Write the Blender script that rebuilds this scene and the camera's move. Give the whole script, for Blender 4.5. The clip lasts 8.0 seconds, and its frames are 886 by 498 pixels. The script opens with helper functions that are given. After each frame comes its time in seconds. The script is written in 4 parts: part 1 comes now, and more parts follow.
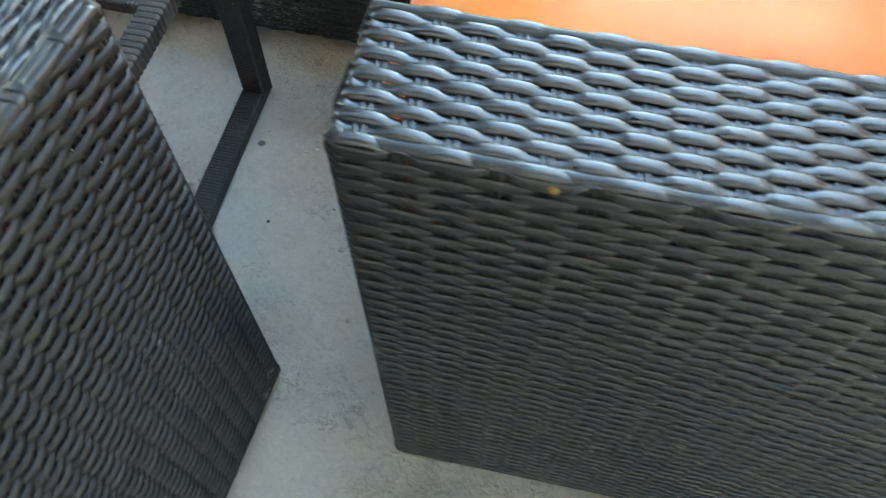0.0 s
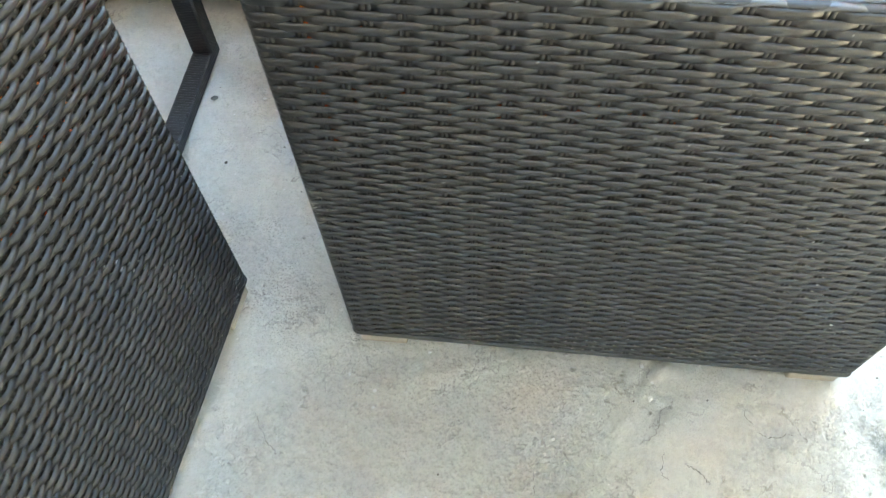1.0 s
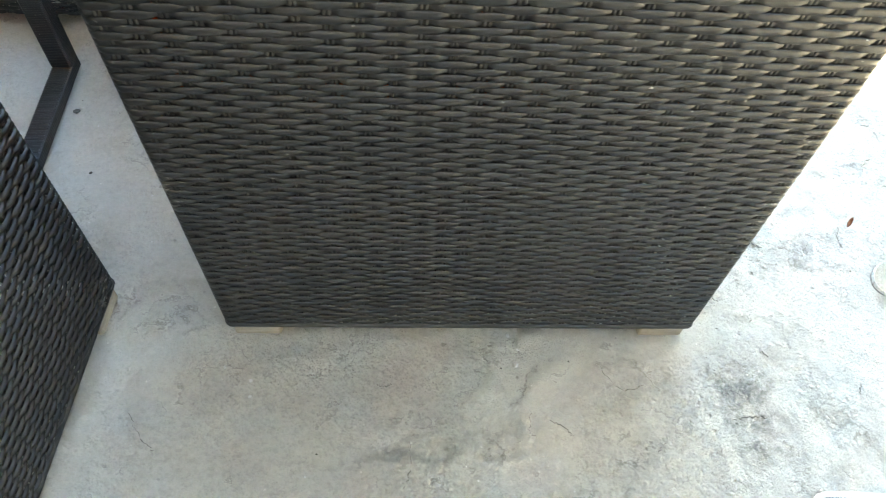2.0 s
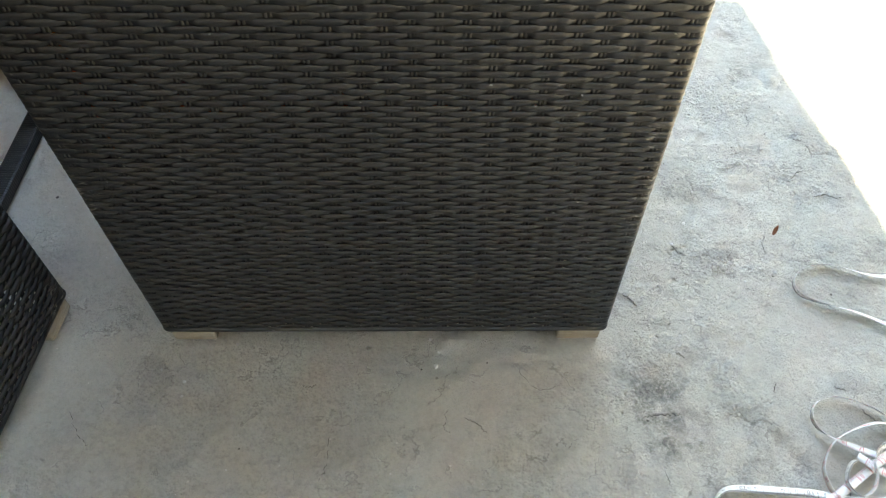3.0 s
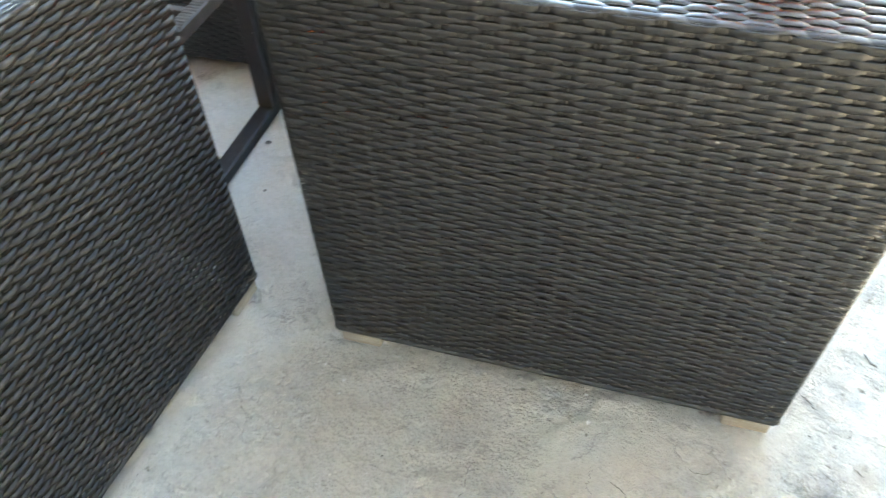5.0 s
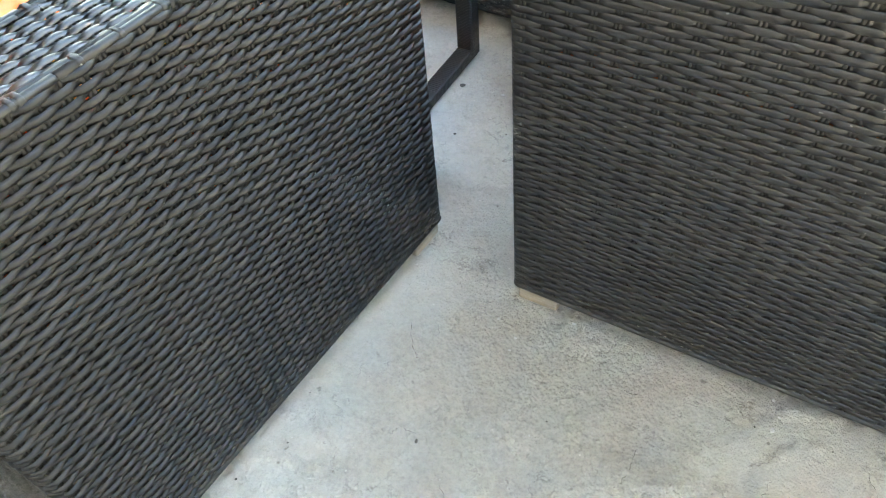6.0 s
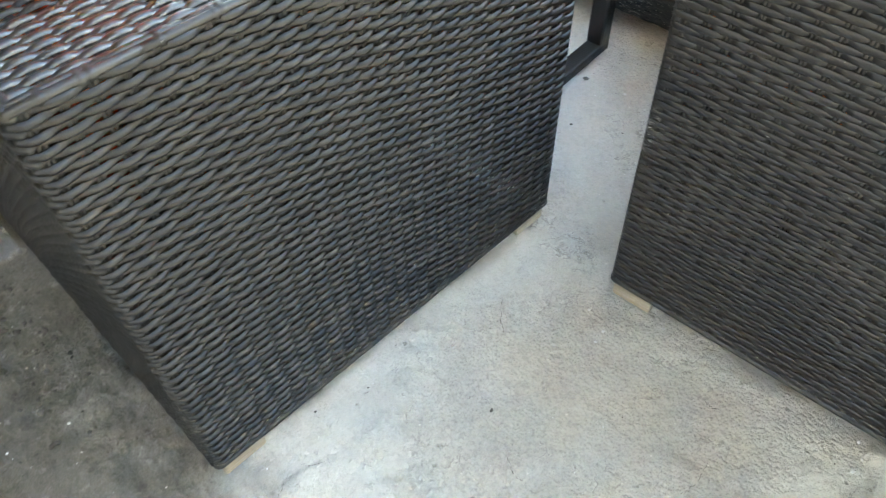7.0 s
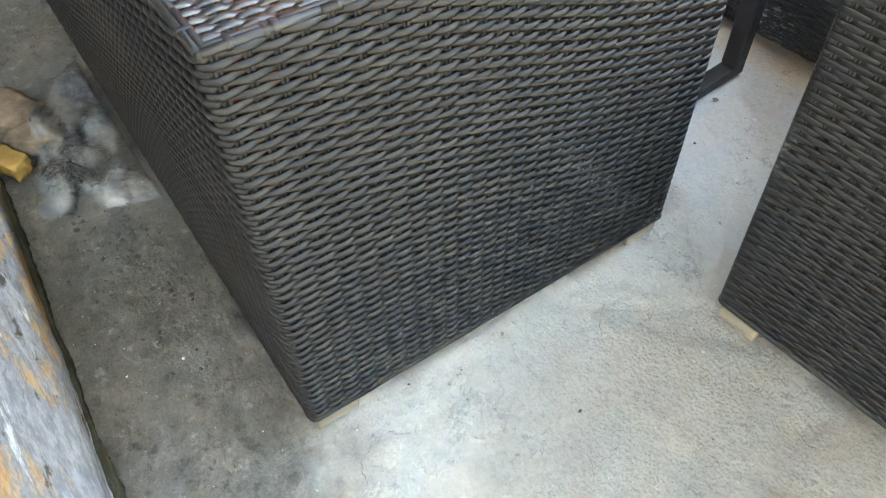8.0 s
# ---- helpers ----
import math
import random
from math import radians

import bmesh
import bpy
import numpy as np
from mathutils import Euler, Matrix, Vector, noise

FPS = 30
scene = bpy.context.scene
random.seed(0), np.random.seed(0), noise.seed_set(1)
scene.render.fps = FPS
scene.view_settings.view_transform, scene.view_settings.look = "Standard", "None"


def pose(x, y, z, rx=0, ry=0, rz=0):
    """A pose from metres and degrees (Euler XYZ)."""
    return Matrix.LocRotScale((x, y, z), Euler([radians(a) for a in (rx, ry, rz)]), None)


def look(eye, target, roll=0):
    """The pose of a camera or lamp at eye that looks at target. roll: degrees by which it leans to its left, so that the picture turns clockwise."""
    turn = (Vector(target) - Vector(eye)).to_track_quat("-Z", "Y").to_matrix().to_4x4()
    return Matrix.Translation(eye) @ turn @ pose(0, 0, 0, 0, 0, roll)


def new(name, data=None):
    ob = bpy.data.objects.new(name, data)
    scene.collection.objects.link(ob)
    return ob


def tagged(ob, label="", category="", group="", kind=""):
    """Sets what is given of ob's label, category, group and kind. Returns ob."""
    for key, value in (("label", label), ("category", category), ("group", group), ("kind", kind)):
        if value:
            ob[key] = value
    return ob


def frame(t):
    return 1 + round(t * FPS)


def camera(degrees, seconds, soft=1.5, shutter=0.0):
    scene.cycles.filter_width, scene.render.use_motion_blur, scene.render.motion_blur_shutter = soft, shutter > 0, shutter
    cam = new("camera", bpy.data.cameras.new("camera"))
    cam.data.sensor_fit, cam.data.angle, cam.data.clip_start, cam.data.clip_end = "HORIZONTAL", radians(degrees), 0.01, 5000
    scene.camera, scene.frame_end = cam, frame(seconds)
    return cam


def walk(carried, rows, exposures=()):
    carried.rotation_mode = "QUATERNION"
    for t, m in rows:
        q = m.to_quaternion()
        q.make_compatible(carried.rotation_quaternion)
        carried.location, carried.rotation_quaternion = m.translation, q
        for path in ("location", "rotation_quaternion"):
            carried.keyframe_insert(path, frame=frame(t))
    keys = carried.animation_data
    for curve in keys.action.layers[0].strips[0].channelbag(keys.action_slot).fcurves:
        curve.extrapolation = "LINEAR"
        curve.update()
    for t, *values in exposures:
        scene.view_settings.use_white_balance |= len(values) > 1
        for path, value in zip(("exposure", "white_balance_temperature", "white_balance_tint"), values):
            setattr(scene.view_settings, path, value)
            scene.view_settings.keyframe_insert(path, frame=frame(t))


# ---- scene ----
cam = camera(62.4, 8.0, soft=0.9, shutter=0.25)
PATH = [
    (0, (0.1, -0.248, 1.032), (-0.077, 0.737, -0.699), 1.8),
    (0.2, (0.179, -0.304, 1.052), (-0.005, 0.73, -0.65), 2.3),
    (0.5, (0.236, -0.347, 1.064), (0.118, 0.749, -0.605), -0.2),
    (0.8, (0.233, -0.408, 1.065), (0.146, 0.711, -0.59), 1.4),
    (1, (0.201, -0.452, 1.071), (0.068, 0.565, -0.647), -1.8),
    (1.2, (0.192, -0.482, 1.086), (0.13, 0.534, -0.635), -0.2),
    (1.5, (0.213, -0.518, 1.102), (0.228, 0.645, -0.525), 3.2),
    (1.7, (0.222, -0.528, 1.093), (0.29, 0.578, -0.573), 5.1),
    (2, (0.274, -0.541, 1.074), (0.383, 0.561, -0.591), 5.3),
    (2.2, (0.308, -0.554, 1.078), (0.407, 0.599, -0.553), 4.5),
    (3.3, (0.497, -0.665, 1.096), (0.48, 0.553, -0.489), -0.6),
    (3.5, (0.499, -0.67, 1.092), (0.479, 0.536, -0.504), -0.4),
    (4, (0.492, -0.679, 1.085), (0.409, 0.542, -0.497), -2.0),
    (4.5, (0.456, -0.674, 1.075), (0.274, 0.604, -0.453), -1.7),
    (4.7, (0.443, -0.67, 1.082), (0.209, 0.617, -0.431), -2.1),
    (5, (0.413, -0.688, 1.079), (0.017, 0.606, -0.394), -1.8),
    (5.2, (0.383, -0.693, 1.067), (-0.113, 0.446, -0.5), -1.8),
    (6.3, (0.302, -0.698, 1.059), (-0.439, 0.346, -0.477), -4.8),
    (6.5, (0.292, -0.723, 1.064), (-0.456, 0.294, -0.488), -2.7),
    (6.7, (0.284, -0.717, 1.062), (-0.517, 0.276, -0.478), -3.5),
    (7, (0.282, -0.769, 1.057), (-0.551, 0.188, -0.49), -1.0),
    (7.2, (0.286, -0.786, 1.06), (-0.647, 0.114, -0.463), -2.1),
    (7.5, (0.277, -0.809, 1.05), (-0.722, -0.009, -0.487), -3.0),
    (7.8, (0.272, -0.819, 1.058), (-0.749, -0.018, -0.463), -1.4),
    (8, (0.286, -0.825, 1.059), (-0.727, -0.027, -0.469), -1.3),
]
EXPOSURES = [(0.0, 4.4, 8700, -3), (0.5, 5.35, 9400, -2), (1.0, 5.3, 9400, 1), (1.5, 5.3, 9400, 1), (2.0, 4.85, 9500, 2), (2.4, 4.5, 9700, 4), (3.2, 3.85, 10100, 5), (4.0, 3.95, 10100, 4), (4.5, 4.5, 9900, 4), (5.0, 4.95, 9500, 4), (6.5, 5.15, 9200, 3), (8.0, 5.25, 9400, 3)]
walk(cam, [(t, look(eye, target, roll)) for t, eye, target, roll in PATH], EXPOSURES)

# ---- world and light ----
world = bpy.data.worlds.new("sky")
scene.world = world
world.use_nodes = True
wn = world.node_tree
sky = wn.nodes.new("ShaderNodeTexSky")
sky.sky_type, sky.sun_disc = "NISHITA", False
sky.dust_density, sky.ozone_density = 0.0, 3.0
SUN_AZ, SUN_EL = 20.0, 80.0          # degrees: azimuth from +x towards +y, elevation
sky.sun_elevation, sky.sun_rotation = radians(SUN_EL), radians(90 - SUN_AZ)
wn.links.new(sky.outputs[0], wn.nodes["Background"].inputs[0])
wn.nodes["Background"].inputs[1].default_value = 0.15
sun_dir = Vector((math.cos(radians(SUN_EL)) * math.cos(radians(SUN_AZ)), math.cos(radians(SUN_EL)) * math.sin(radians(SUN_AZ)), math.sin(radians(SUN_EL))))
sun = new("sun", bpy.data.lights.new("sun", "SUN"))
sun.data.energy, sun.data.angle, sun.data.color = 5.0, radians(0.5), (1.0, 0.98, 0.94)
sun.matrix_world = look(sun_dir * 30, (0, 0, 0))


# ---- materials ----
class Mat:
    """A node material with a few short-hands."""

    def __init__(self, name, rough=0.5, spec=0.5, metal=0.0):
        self.m = bpy.data.materials.new(name)
        self.m.use_nodes = True
        self.t = self.m.node_tree
        self.b = self.t.nodes["Principled BSDF"]
        self.b.inputs["Roughness"].default_value = rough
        self.b.inputs["Specular IOR Level"].default_value = spec
        self.b.inputs["Metallic"].default_value = metal

    def node(self, kind, **values):
        n = self.t.nodes.new(kind)
        for k, v in values.items():
            if k in n.inputs:
                n.inputs[k].default_value = v
        return n

    def link(self, a, b):
        self.t.links.new(a, b)

    def coords(self, world_space=False):
        if world_space:
            return self.node("ShaderNodeNewGeometry").outputs["Position"]
        return self.node("ShaderNodeTexCoord").outputs["Object"]

    def noise(self, co, scale, detail=4.0, rough=0.55, stretch=None):
        if stretch:
            mp = self.node("ShaderNodeMapping")
            mp.inputs["Scale"].default_value = stretch
            self.link(co, mp.inputs["Vector"])
            co = mp.outputs[0]
        n = self.node("ShaderNodeTexNoise", Scale=scale, Detail=detail, Roughness=rough)
        self.link(co, n.inputs["Vector"])
        return n.outputs["Fac"]

    def ramp(self, fac, *stops):
        r = self.node("ShaderNodeValToRGB")
        e = r.color_ramp.elements
        while len(e) < len(stops):
            e.new(0.5)
        for el, (p, c) in zip(e, stops):
            el.position = p
            el.color = (*c, 1) if isinstance(c, tuple) else (c, c, c, 1)
        self.link(fac, r.inputs[0])
        return r.outputs[0]

    def mix(self, fac, a, b, how="MIX"):
        n = self.node("ShaderNodeMix")
        n.data_type, n.blend_type = "RGBA", how
        for sock, v in ((n.inputs[0], fac), (n.inputs[6], a), (n.inputs[7], b)):
            if isinstance(v, (int, float)):
                sock.default_value = v if sock == n.inputs[0] else (v, v, v, 1)
            elif isinstance(v, tuple):
                sock.default_value = (*v, 1)
            else:
                self.link(v, sock)
        return n.outputs[2]

    def math(self, op, a, b=0.0):
        n = self.node("ShaderNodeMath")
        n.operation = op
        for sock, v in zip(n.inputs, (a, b)):
            if isinstance(v, (int, float)):
                sock.default_value = v
            else:
                self.link(v, sock)
        return n.outputs[0]

    def bump(self, height, strength, distance):
        n = self.node("ShaderNodeBump", Strength=strength, Distance=distance)
        self.link(height, n.inputs["Height"])
        last = self.b.inputs["Normal"].links
        if last:
            self.link(last[0].from_socket, n.inputs["Normal"])
        self.link(n.outputs[0], self.b.inputs["Normal"])

    def colour(self, c):
        if isinstance(c, tuple):
            self.b.inputs["Base Color"].default_value = (*c, 1)
        else:
            self.link(c, self.b.inputs["Base Color"])

    def rough(self, r):
        self.link(r, self.b.inputs["Roughness"])


def rattan_material(name, spec, gloss, flecks):
    """Black plastic rattan; gloss: its lowest roughness; flecks: how white the paint flecks are."""
    m = Mat(name, 0.4, spec)
    co, wo = m.coords(), m.coords(True)
    rnd = m.node("ShaderNodeObjectInfo").outputs["Random"]
    tone = m.ramp(rnd, (0.0, (0.0048, 0.0054, 0.0060)), (0.6, (0.0068, 0.0075, 0.0082)), (1.0, (0.0105, 0.0110, 0.0115)))
    dust = m.ramp(m.noise(wo, 9.0, 5.0), (0.50, 0.0), (0.80, 0.22))
    tone = m.mix(dust, tone, (0.030, 0.031, 0.031))
    cells = m.node("ShaderNodeTexVoronoi", Scale=95.0)
    warp = m.node("ShaderNodeTexNoise", Scale=420.0, Detail=2.0)
    m.link(wo, warp.inputs["Vector"])
    shaken = m.node("ShaderNodeVectorMath")
    shaken.operation = "MULTIPLY_ADD"
    shaken.inputs[1].default_value = (0.006, 0.006, 0.006)
    m.link(warp.outputs["Color"], shaken.inputs[0])
    m.link(wo, shaken.inputs[2])
    m.link(shaken.outputs[0], cells.inputs["Vector"])
    pick = m.node("ShaderNodeSeparateColor")
    m.link(cells.outputs["Color"], pick.inputs[0])
    dot = m.math("MULTIPLY", m.ramp(m.math("SUBTRACT", cells.outputs["Distance"], m.math("MULTIPLY", pick.outputs[1], 0.10)), (0.03, 1.0), (0.10, 0.0)), m.ramp(pick.outputs[0], (0.76, 0.0), (0.78, 1.0)))
    fleck = m.math("MULTIPLY", dot, m.ramp(m.noise(wo, 5.0, 3.0), (0.44, 0.0), (0.58, flecks)))
    tone = m.mix(fleck, tone, (0.55, 0.54, 0.52))
    scrape = m.noise(wo, 120.0, 4.0, 0.7, (0.5, 0.5, 1.6))
    for x, y, z, rx, rz in ((0.004, 0.0, 0.375, 0.022, 0.050), (0.735, 0.0, 0.36, 0.022, 0.110), (0.715, 0.0, 0.475, 0.03, 0.03), (-0.20, 0.05, 0.05, 0.03, 0.05), (-0.41, 0.73, 0.07, 0.10, 0.07), (-0.232, -0.643, 0.41, 0.012, 0.02)):
        mp = m.node("ShaderNodeMapping")
        mp.inputs["Location"].default_value = (-x / rx, -y / rx, -z / rz)
        mp.inputs["Scale"].default_value = (1 / rx, 1 / rx, 1 / rz)
        m.link(wo, mp.inputs["Vector"])
        ln = m.node("ShaderNodeVectorMath")
        ln.operation = "LENGTH"
        m.link(mp.outputs[0], ln.inputs[0])
        spot = m.math("MULTIPLY", m.ramp(ln.outputs["Value"], (0.3, 1.0), (1.0, 0.0)), m.ramp(scrape, (0.56, 0.0), (0.61, 0.55)))
        tone = m.mix(spot, tone, (0.50, 0.48, 0.45))
    m.colour(tone)
    m.rough(m.ramp(m.noise(wo, 60.0, 4.0), (0.3, gloss), (0.75, gloss + 0.17)))
    m.bump(m.noise(co, 260.0, 3.0, 0.6, (0.06, 0.06, 1.0)), 0.35, 0.0008)
    m.bump(m.noise(wo, 900.0, 3.0, 0.7), 0.4, 0.0004)
    return m.m


def concrete_material():
    m = Mat("worn_concrete", 0.88, 0.3)
    wo = m.coords(True)

    def cells(scale, feature="F1"):
        n = m.node("ShaderNodeTexVoronoi", Scale=scale)
        n.feature = feature
        warp = m.node("ShaderNodeTexNoise", Scale=scale * 0.8, Detail=2.0)
        m.link(wo, warp.inputs["Vector"])
        add = m.node("ShaderNodeVectorMath")
        add.operation = "MULTIPLY_ADD"
        add.inputs[1].default_value = (0.9 / scale,) * 3
        m.link(warp.outputs["Color"], add.inputs[0])
        m.link(wo, add.inputs[2])
        m.link(add.outputs[0], n.inputs["Vector"])
        pick = m.node("ShaderNodeSeparateColor")
        m.link(n.outputs["Color"], pick.inputs[0])
        return n.outputs["Distance"], pick.outputs[0], pick.outputs[1]

    def near(x, y, r, wob, scale=26.0):
        d = m.node("ShaderNodeVectorMath")
        d.operation = "DISTANCE"
        m.link(wo, d.inputs[0])
        d.inputs[1].default_value = (x, y, 0)
        return m.math("ADD", m.math("DIVIDE", d.outputs["Value"], r), m.math("MULTIPLY", m.math("SUBTRACT", m.noise(wo, scale, 6.0, 0.7), 0.5), wob))

    big, mid, fine = m.noise(wo, 2.6, 6.0, 0.6), m.noise(wo, 14.0, 8.0, 0.65), m.noise(wo, 170.0, 6.0, 0.7)
    dust = m.noise(wo, 560.0, 3.0, 0.7)
    # cement paste: grey, a little green or pink in patches
    base = m.ramp(mid, (0.28, (0.54, 0.53, 0.505)), (0.5, (0.60, 0.59, 0.565)), (0.72, (0.66, 0.65, 0.63)))
    base = m.mix(m.ramp(m.noise(wo, 7.0, 6.0, 0.65), (0.46, 0.0), (0.64, 0.6)), base, (0.52, 0.56, 0.535))
    base = m.mix(m.ramp(m.noise(wo, 5.1, 6.0, 0.65), (0.50, 0.0), (0.66, 0.6)), base, (0.60, 0.535, 0.505))
    # darker patches painted for the shade inside chips
    base = m.mix(m.ramp(m.noise(wo, 9.0, 7.0, 0.7), (0.60, 0.0), (0.70, 0.25)), base, (0.36, 0.355, 0.34))
    base = m.mix(0.14, base, m.ramp(fine, (0.32, (0.20, 0.195, 0.18)), (0.52, (0.43, 0.425, 0.405)), (0.72, (0.70, 0.69, 0.67))))
    base = m.mix(0.13, base, m.ramp(dust, (0.34, (0.20, 0.195, 0.18)), (0.5, (0.43, 0.425, 0.405)), (0.66, (0.72, 0.715, 0.70))))
    relief = m.noise(wo, 30.0, 8.0, 0.72)
    # relief shading put into the colour: hollows darker, ridges lighter
    base = m.mix(m.ramp(relief, (0.33, 0.3), (0.42, 0.0)), base, (0.34, 0.335, 0.32))
    base = m.mix(m.ramp(relief, (0.57, 0.0), (0.68, 0.5)), base, (0.60, 0.595, 0.58))
    # where the skin has worn off, the grains stand out
    patch = m.ramp(near(0.12, -0.27, 0.30, 1.5, 9.0), (0.85, 1.0), (1.25, 0.0))
    patch = m.math("MAXIMUM", patch, m.ramp(near(0.62, -0.30, 0.16, 1.7, 11.0), (0.7, 0.9), (1.1, 0.0)))
    worn = m.math("MAXIMUM", patch, m.ramp(m.noise(wo, 4.4, 7.0, 0.66), (0.50, 0.08), (0.60, 0.85)))
    dist, tone, tint = cells(150.0)
    crumb = m.noise(wo, 95.0, 5.0, 0.62)
    pebble = m.math("MULTIPLY", m.math("SUBTRACT", 0.8, dist), m.ramp(tint, (0.15, 0.25), (0.9, 1.0)))
    grain = m.math("MULTIPLY", worn, m.math("ADD", m.math("MULTIPLY", pebble, 0.75), m.math("MULTIPLY", crumb, 0.7)))
    base = m.mix(m.math("MULTIPLY", worn, m.math("MULTIPLY", m.ramp(tone, (0.88, 0.0), (0.99, 0.5)), m.ramp(dist, (0.25, 1.0), (0.5, 0.0)))), base, (0.66, 0.655, 0.64))
    # crevice shade between the grains, put into the colour
    base = m.mix(m.math("MULTIPLY", worn, m.ramp(crumb, (0.36, 0.18), (0.50, 0.0))), base, (0.30, 0.295, 0.28))
    base = m.mix(0.10, base, m.ramp(crumb, (0.36, (0.34, 0.335, 0.32)), (0.5, (0.56, 0.555, 0.54)), (0.64, (0.78, 0.775, 0.76))))
    speck_d, speck_t, speck_r = cells(95.0)
    speck = m.math("MULTIPLY", m.ramp(speck_d, (0.10, 1.0), (0.20, 0.0)), m.ramp(speck_t, (0.965, 0.0), (0.975, 1.0)))
    base = m.mix(speck, base, (0.74, 0.735, 0.72))
    hole_d, hole_t, hole_r = cells(60.0)
    hole = m.math("MULTIPLY", m.ramp(hole_d, (0.12, 1.0), (0.26, 0.0)), m.math("MULTIPLY", m.ramp(hole_t, (0.93, 0.0), (0.96, 1.0)), m.ramp(m.noise(wo, 110.0, 4.0, 0.7), (0.42, 0.0), (0.60, 1.0))))
    base = m.mix(m.math("MULTIPLY", hole, 0.55), base, (0.16, 0.155, 0.145))
    # lifted edges of flakes, broken along their length, and short cracks
    skin = m.noise(wo, 6.5, 8.0, 0.6)
    lift = m.math("MULTIPLY", m.ramp(skin, (0.535, 0.0), (0.545, 1.0), (0.62, 0.0)), m.ramp(m.noise(wo, 9.0, 3.0), (0.52, 0.0), (0.60, 1.0)))
    thin = m.ramp(m.math("ABSOLUTE", m.math("SUBTRACT", m.noise(wo, 5.3, 7.0, 0.6), 0.5)), (0.0, 1.0), (0.006, 0.0))
    thin = m.math("MULTIPLY", thin, m.ramp(m.noise(wo, 6.1, 2.0), (0.62, 0.0), (0.68, 1.0)))
    # shade and highlight of the flake rims, painted as a dark and a light line
    for scale, mask, k in ((6.5, 9.0, 0.55), (13.0, 8.0, 0.5)):
        rim = skin if scale == 6.5 else m.noise(wo, scale, 6.0, 0.6)
        line = m.math("MULTIPLY", m.ramp(rim, (0.532, 0.0), (0.541, 1.0), (0.556, 0.0)), m.ramp(m.noise(wo, mask, 3.0, 0.6), (0.53, 0.0), (0.60, k)))
        base = m.mix(line, base, (0.20, 0.195, 0.185))
        crest_light = m.math("MULTIPLY", m.ramp(rim, (0.515, 0.0), (0.525, 1.0), (0.534, 0.0)), m.ramp(m.noise(wo, mask, 3.0, 0.6), (0.53, 0.0), (0.60, 0.4)))
        base = m.mix(crest_light, base, (0.72, 0.715, 0.70))
    base = m.mix(m.math("MULTIPLY", thin, 0.5), base, (0.13, 0.125, 0.115))
    # slab behind the long sofa: grimy, with the sofa's shade put into the colour
    sep = m.node("ShaderNodeSeparateXYZ")
    m.link(wo, sep.inputs[0])
    wob = m.math("MULTIPLY", m.math("SUBTRACT", m.noise(wo, 7.0, 5.0), 0.5), 0.30)
    edge = m.math("ADD", m.math("ADD", m.math("MULTIPLY", sep.outputs[0], 0.55), sep.outputs[1]), wob)
    dirty_shaded = m.ramp(m.math("MULTIPLY", edge, -1.0), (0.70, 0.0), (0.84, 0.85))
    dirt_shade = m.ramp(m.noise(wo, 9.0, 9.0, 0.7), (0.36, (0.03, 0.03, 0.026)), (0.45, (0.10, 0.097, 0.089)), (0.55, (0.165, 0.16, 0.148)), (0.66, (0.32, 0.315, 0.30)))
    dirt_shade = m.mix(m.ramp(m.noise(wo, 4.0, 5.0, 0.6), (0.52, 0.0), (0.64, 0.5)), dirt_shade, (0.16, 0.135, 0.12))
    dirt_shade = m.mix(0.30, dirt_shade, m.ramp(fine, (0.32, (0.04, 0.04, 0.035)), (0.52, (0.13, 0.127, 0.115)), (0.70, (0.28, 0.275, 0.26))))
    dirt_shade = m.mix(0.28, dirt_shade, m.ramp(dust, (0.34, (0.03, 0.03, 0.027)), (0.5, (0.09, 0.087, 0.08)), (0.66, (0.30, 0.29, 0.275))))
    dirt_shade = m.mix(m.math("MULTIPLY", m.ramp(near(-0.72, -0.76, 0.20, 2.2, 13.0), (0.5, 0.75), (1.1, 0.0)), m.ramp(m.noise(wo, 24.0, 6.0, 0.7), (0.42, 0.25), (0.58, 1.0))), dirt_shade, (0.035, 0.038, 0.03))
    dirt_shade = m.mix(speck, dirt_shade, (0.55, 0.54, 0.52))
    dirt_shade = m.mix(m.ramp(relief, (0.36, 0.8), (0.46, 0.0)), dirt_shade, (0.035, 0.034, 0.03))
    dirt_shade = m.mix(m.ramp(relief, (0.58, 0.0), (0.66, 0.6)), dirt_shade, (0.36, 0.355, 0.34))
    base = m.mix(dirty_shaded, base, dirt_shade)
    # dark smudges with their own broken outline
    for x, y, r, k in ((0.83, -0.098, 0.060, 0.55), (0.80, -0.104, 0.035, 0.5), (0.825, -0.175, 0.046, 0.70), (0.87, -0.20, 0.03, 0.5)):
        spot = m.math("MULTIPLY", m.ramp(near(x, y, r, 2.6), (0.25, k), (0.95, 0.0)), m.ramp(m.noise(wo, 150.0, 4.0, 0.7), (0.40, 0.35), (0.56, 1.0)))
        base = m.mix(spot, base, (0.10, 0.105, 0.11))
    m.colour(m.mix(1.0, base, (1.05, 1.02, 0.955), "MULTIPLY"))
    m.rough(m.ramp(mid, (0.3, 0.78), (0.7, 0.96)))
    m.bump(m.math("ADD", m.math("MULTIPLY", skin, 0.4), m.math("SUBTRACT", m.math("MULTIPLY", lift, 0.30), m.math("MULTIPLY", thin, 0.35))), 1.0, 0.010)
    m.bump(relief, 1.0, 0.013)
    m.bump(grain, 1.0, 0.018)
    m.bump(m.math("SUBTRACT", m.math("MULTIPLY", fine, 0.6), hole), 1.0, 0.009)
    m.bump(dust, 0.35, 0.0008)
    return m.m


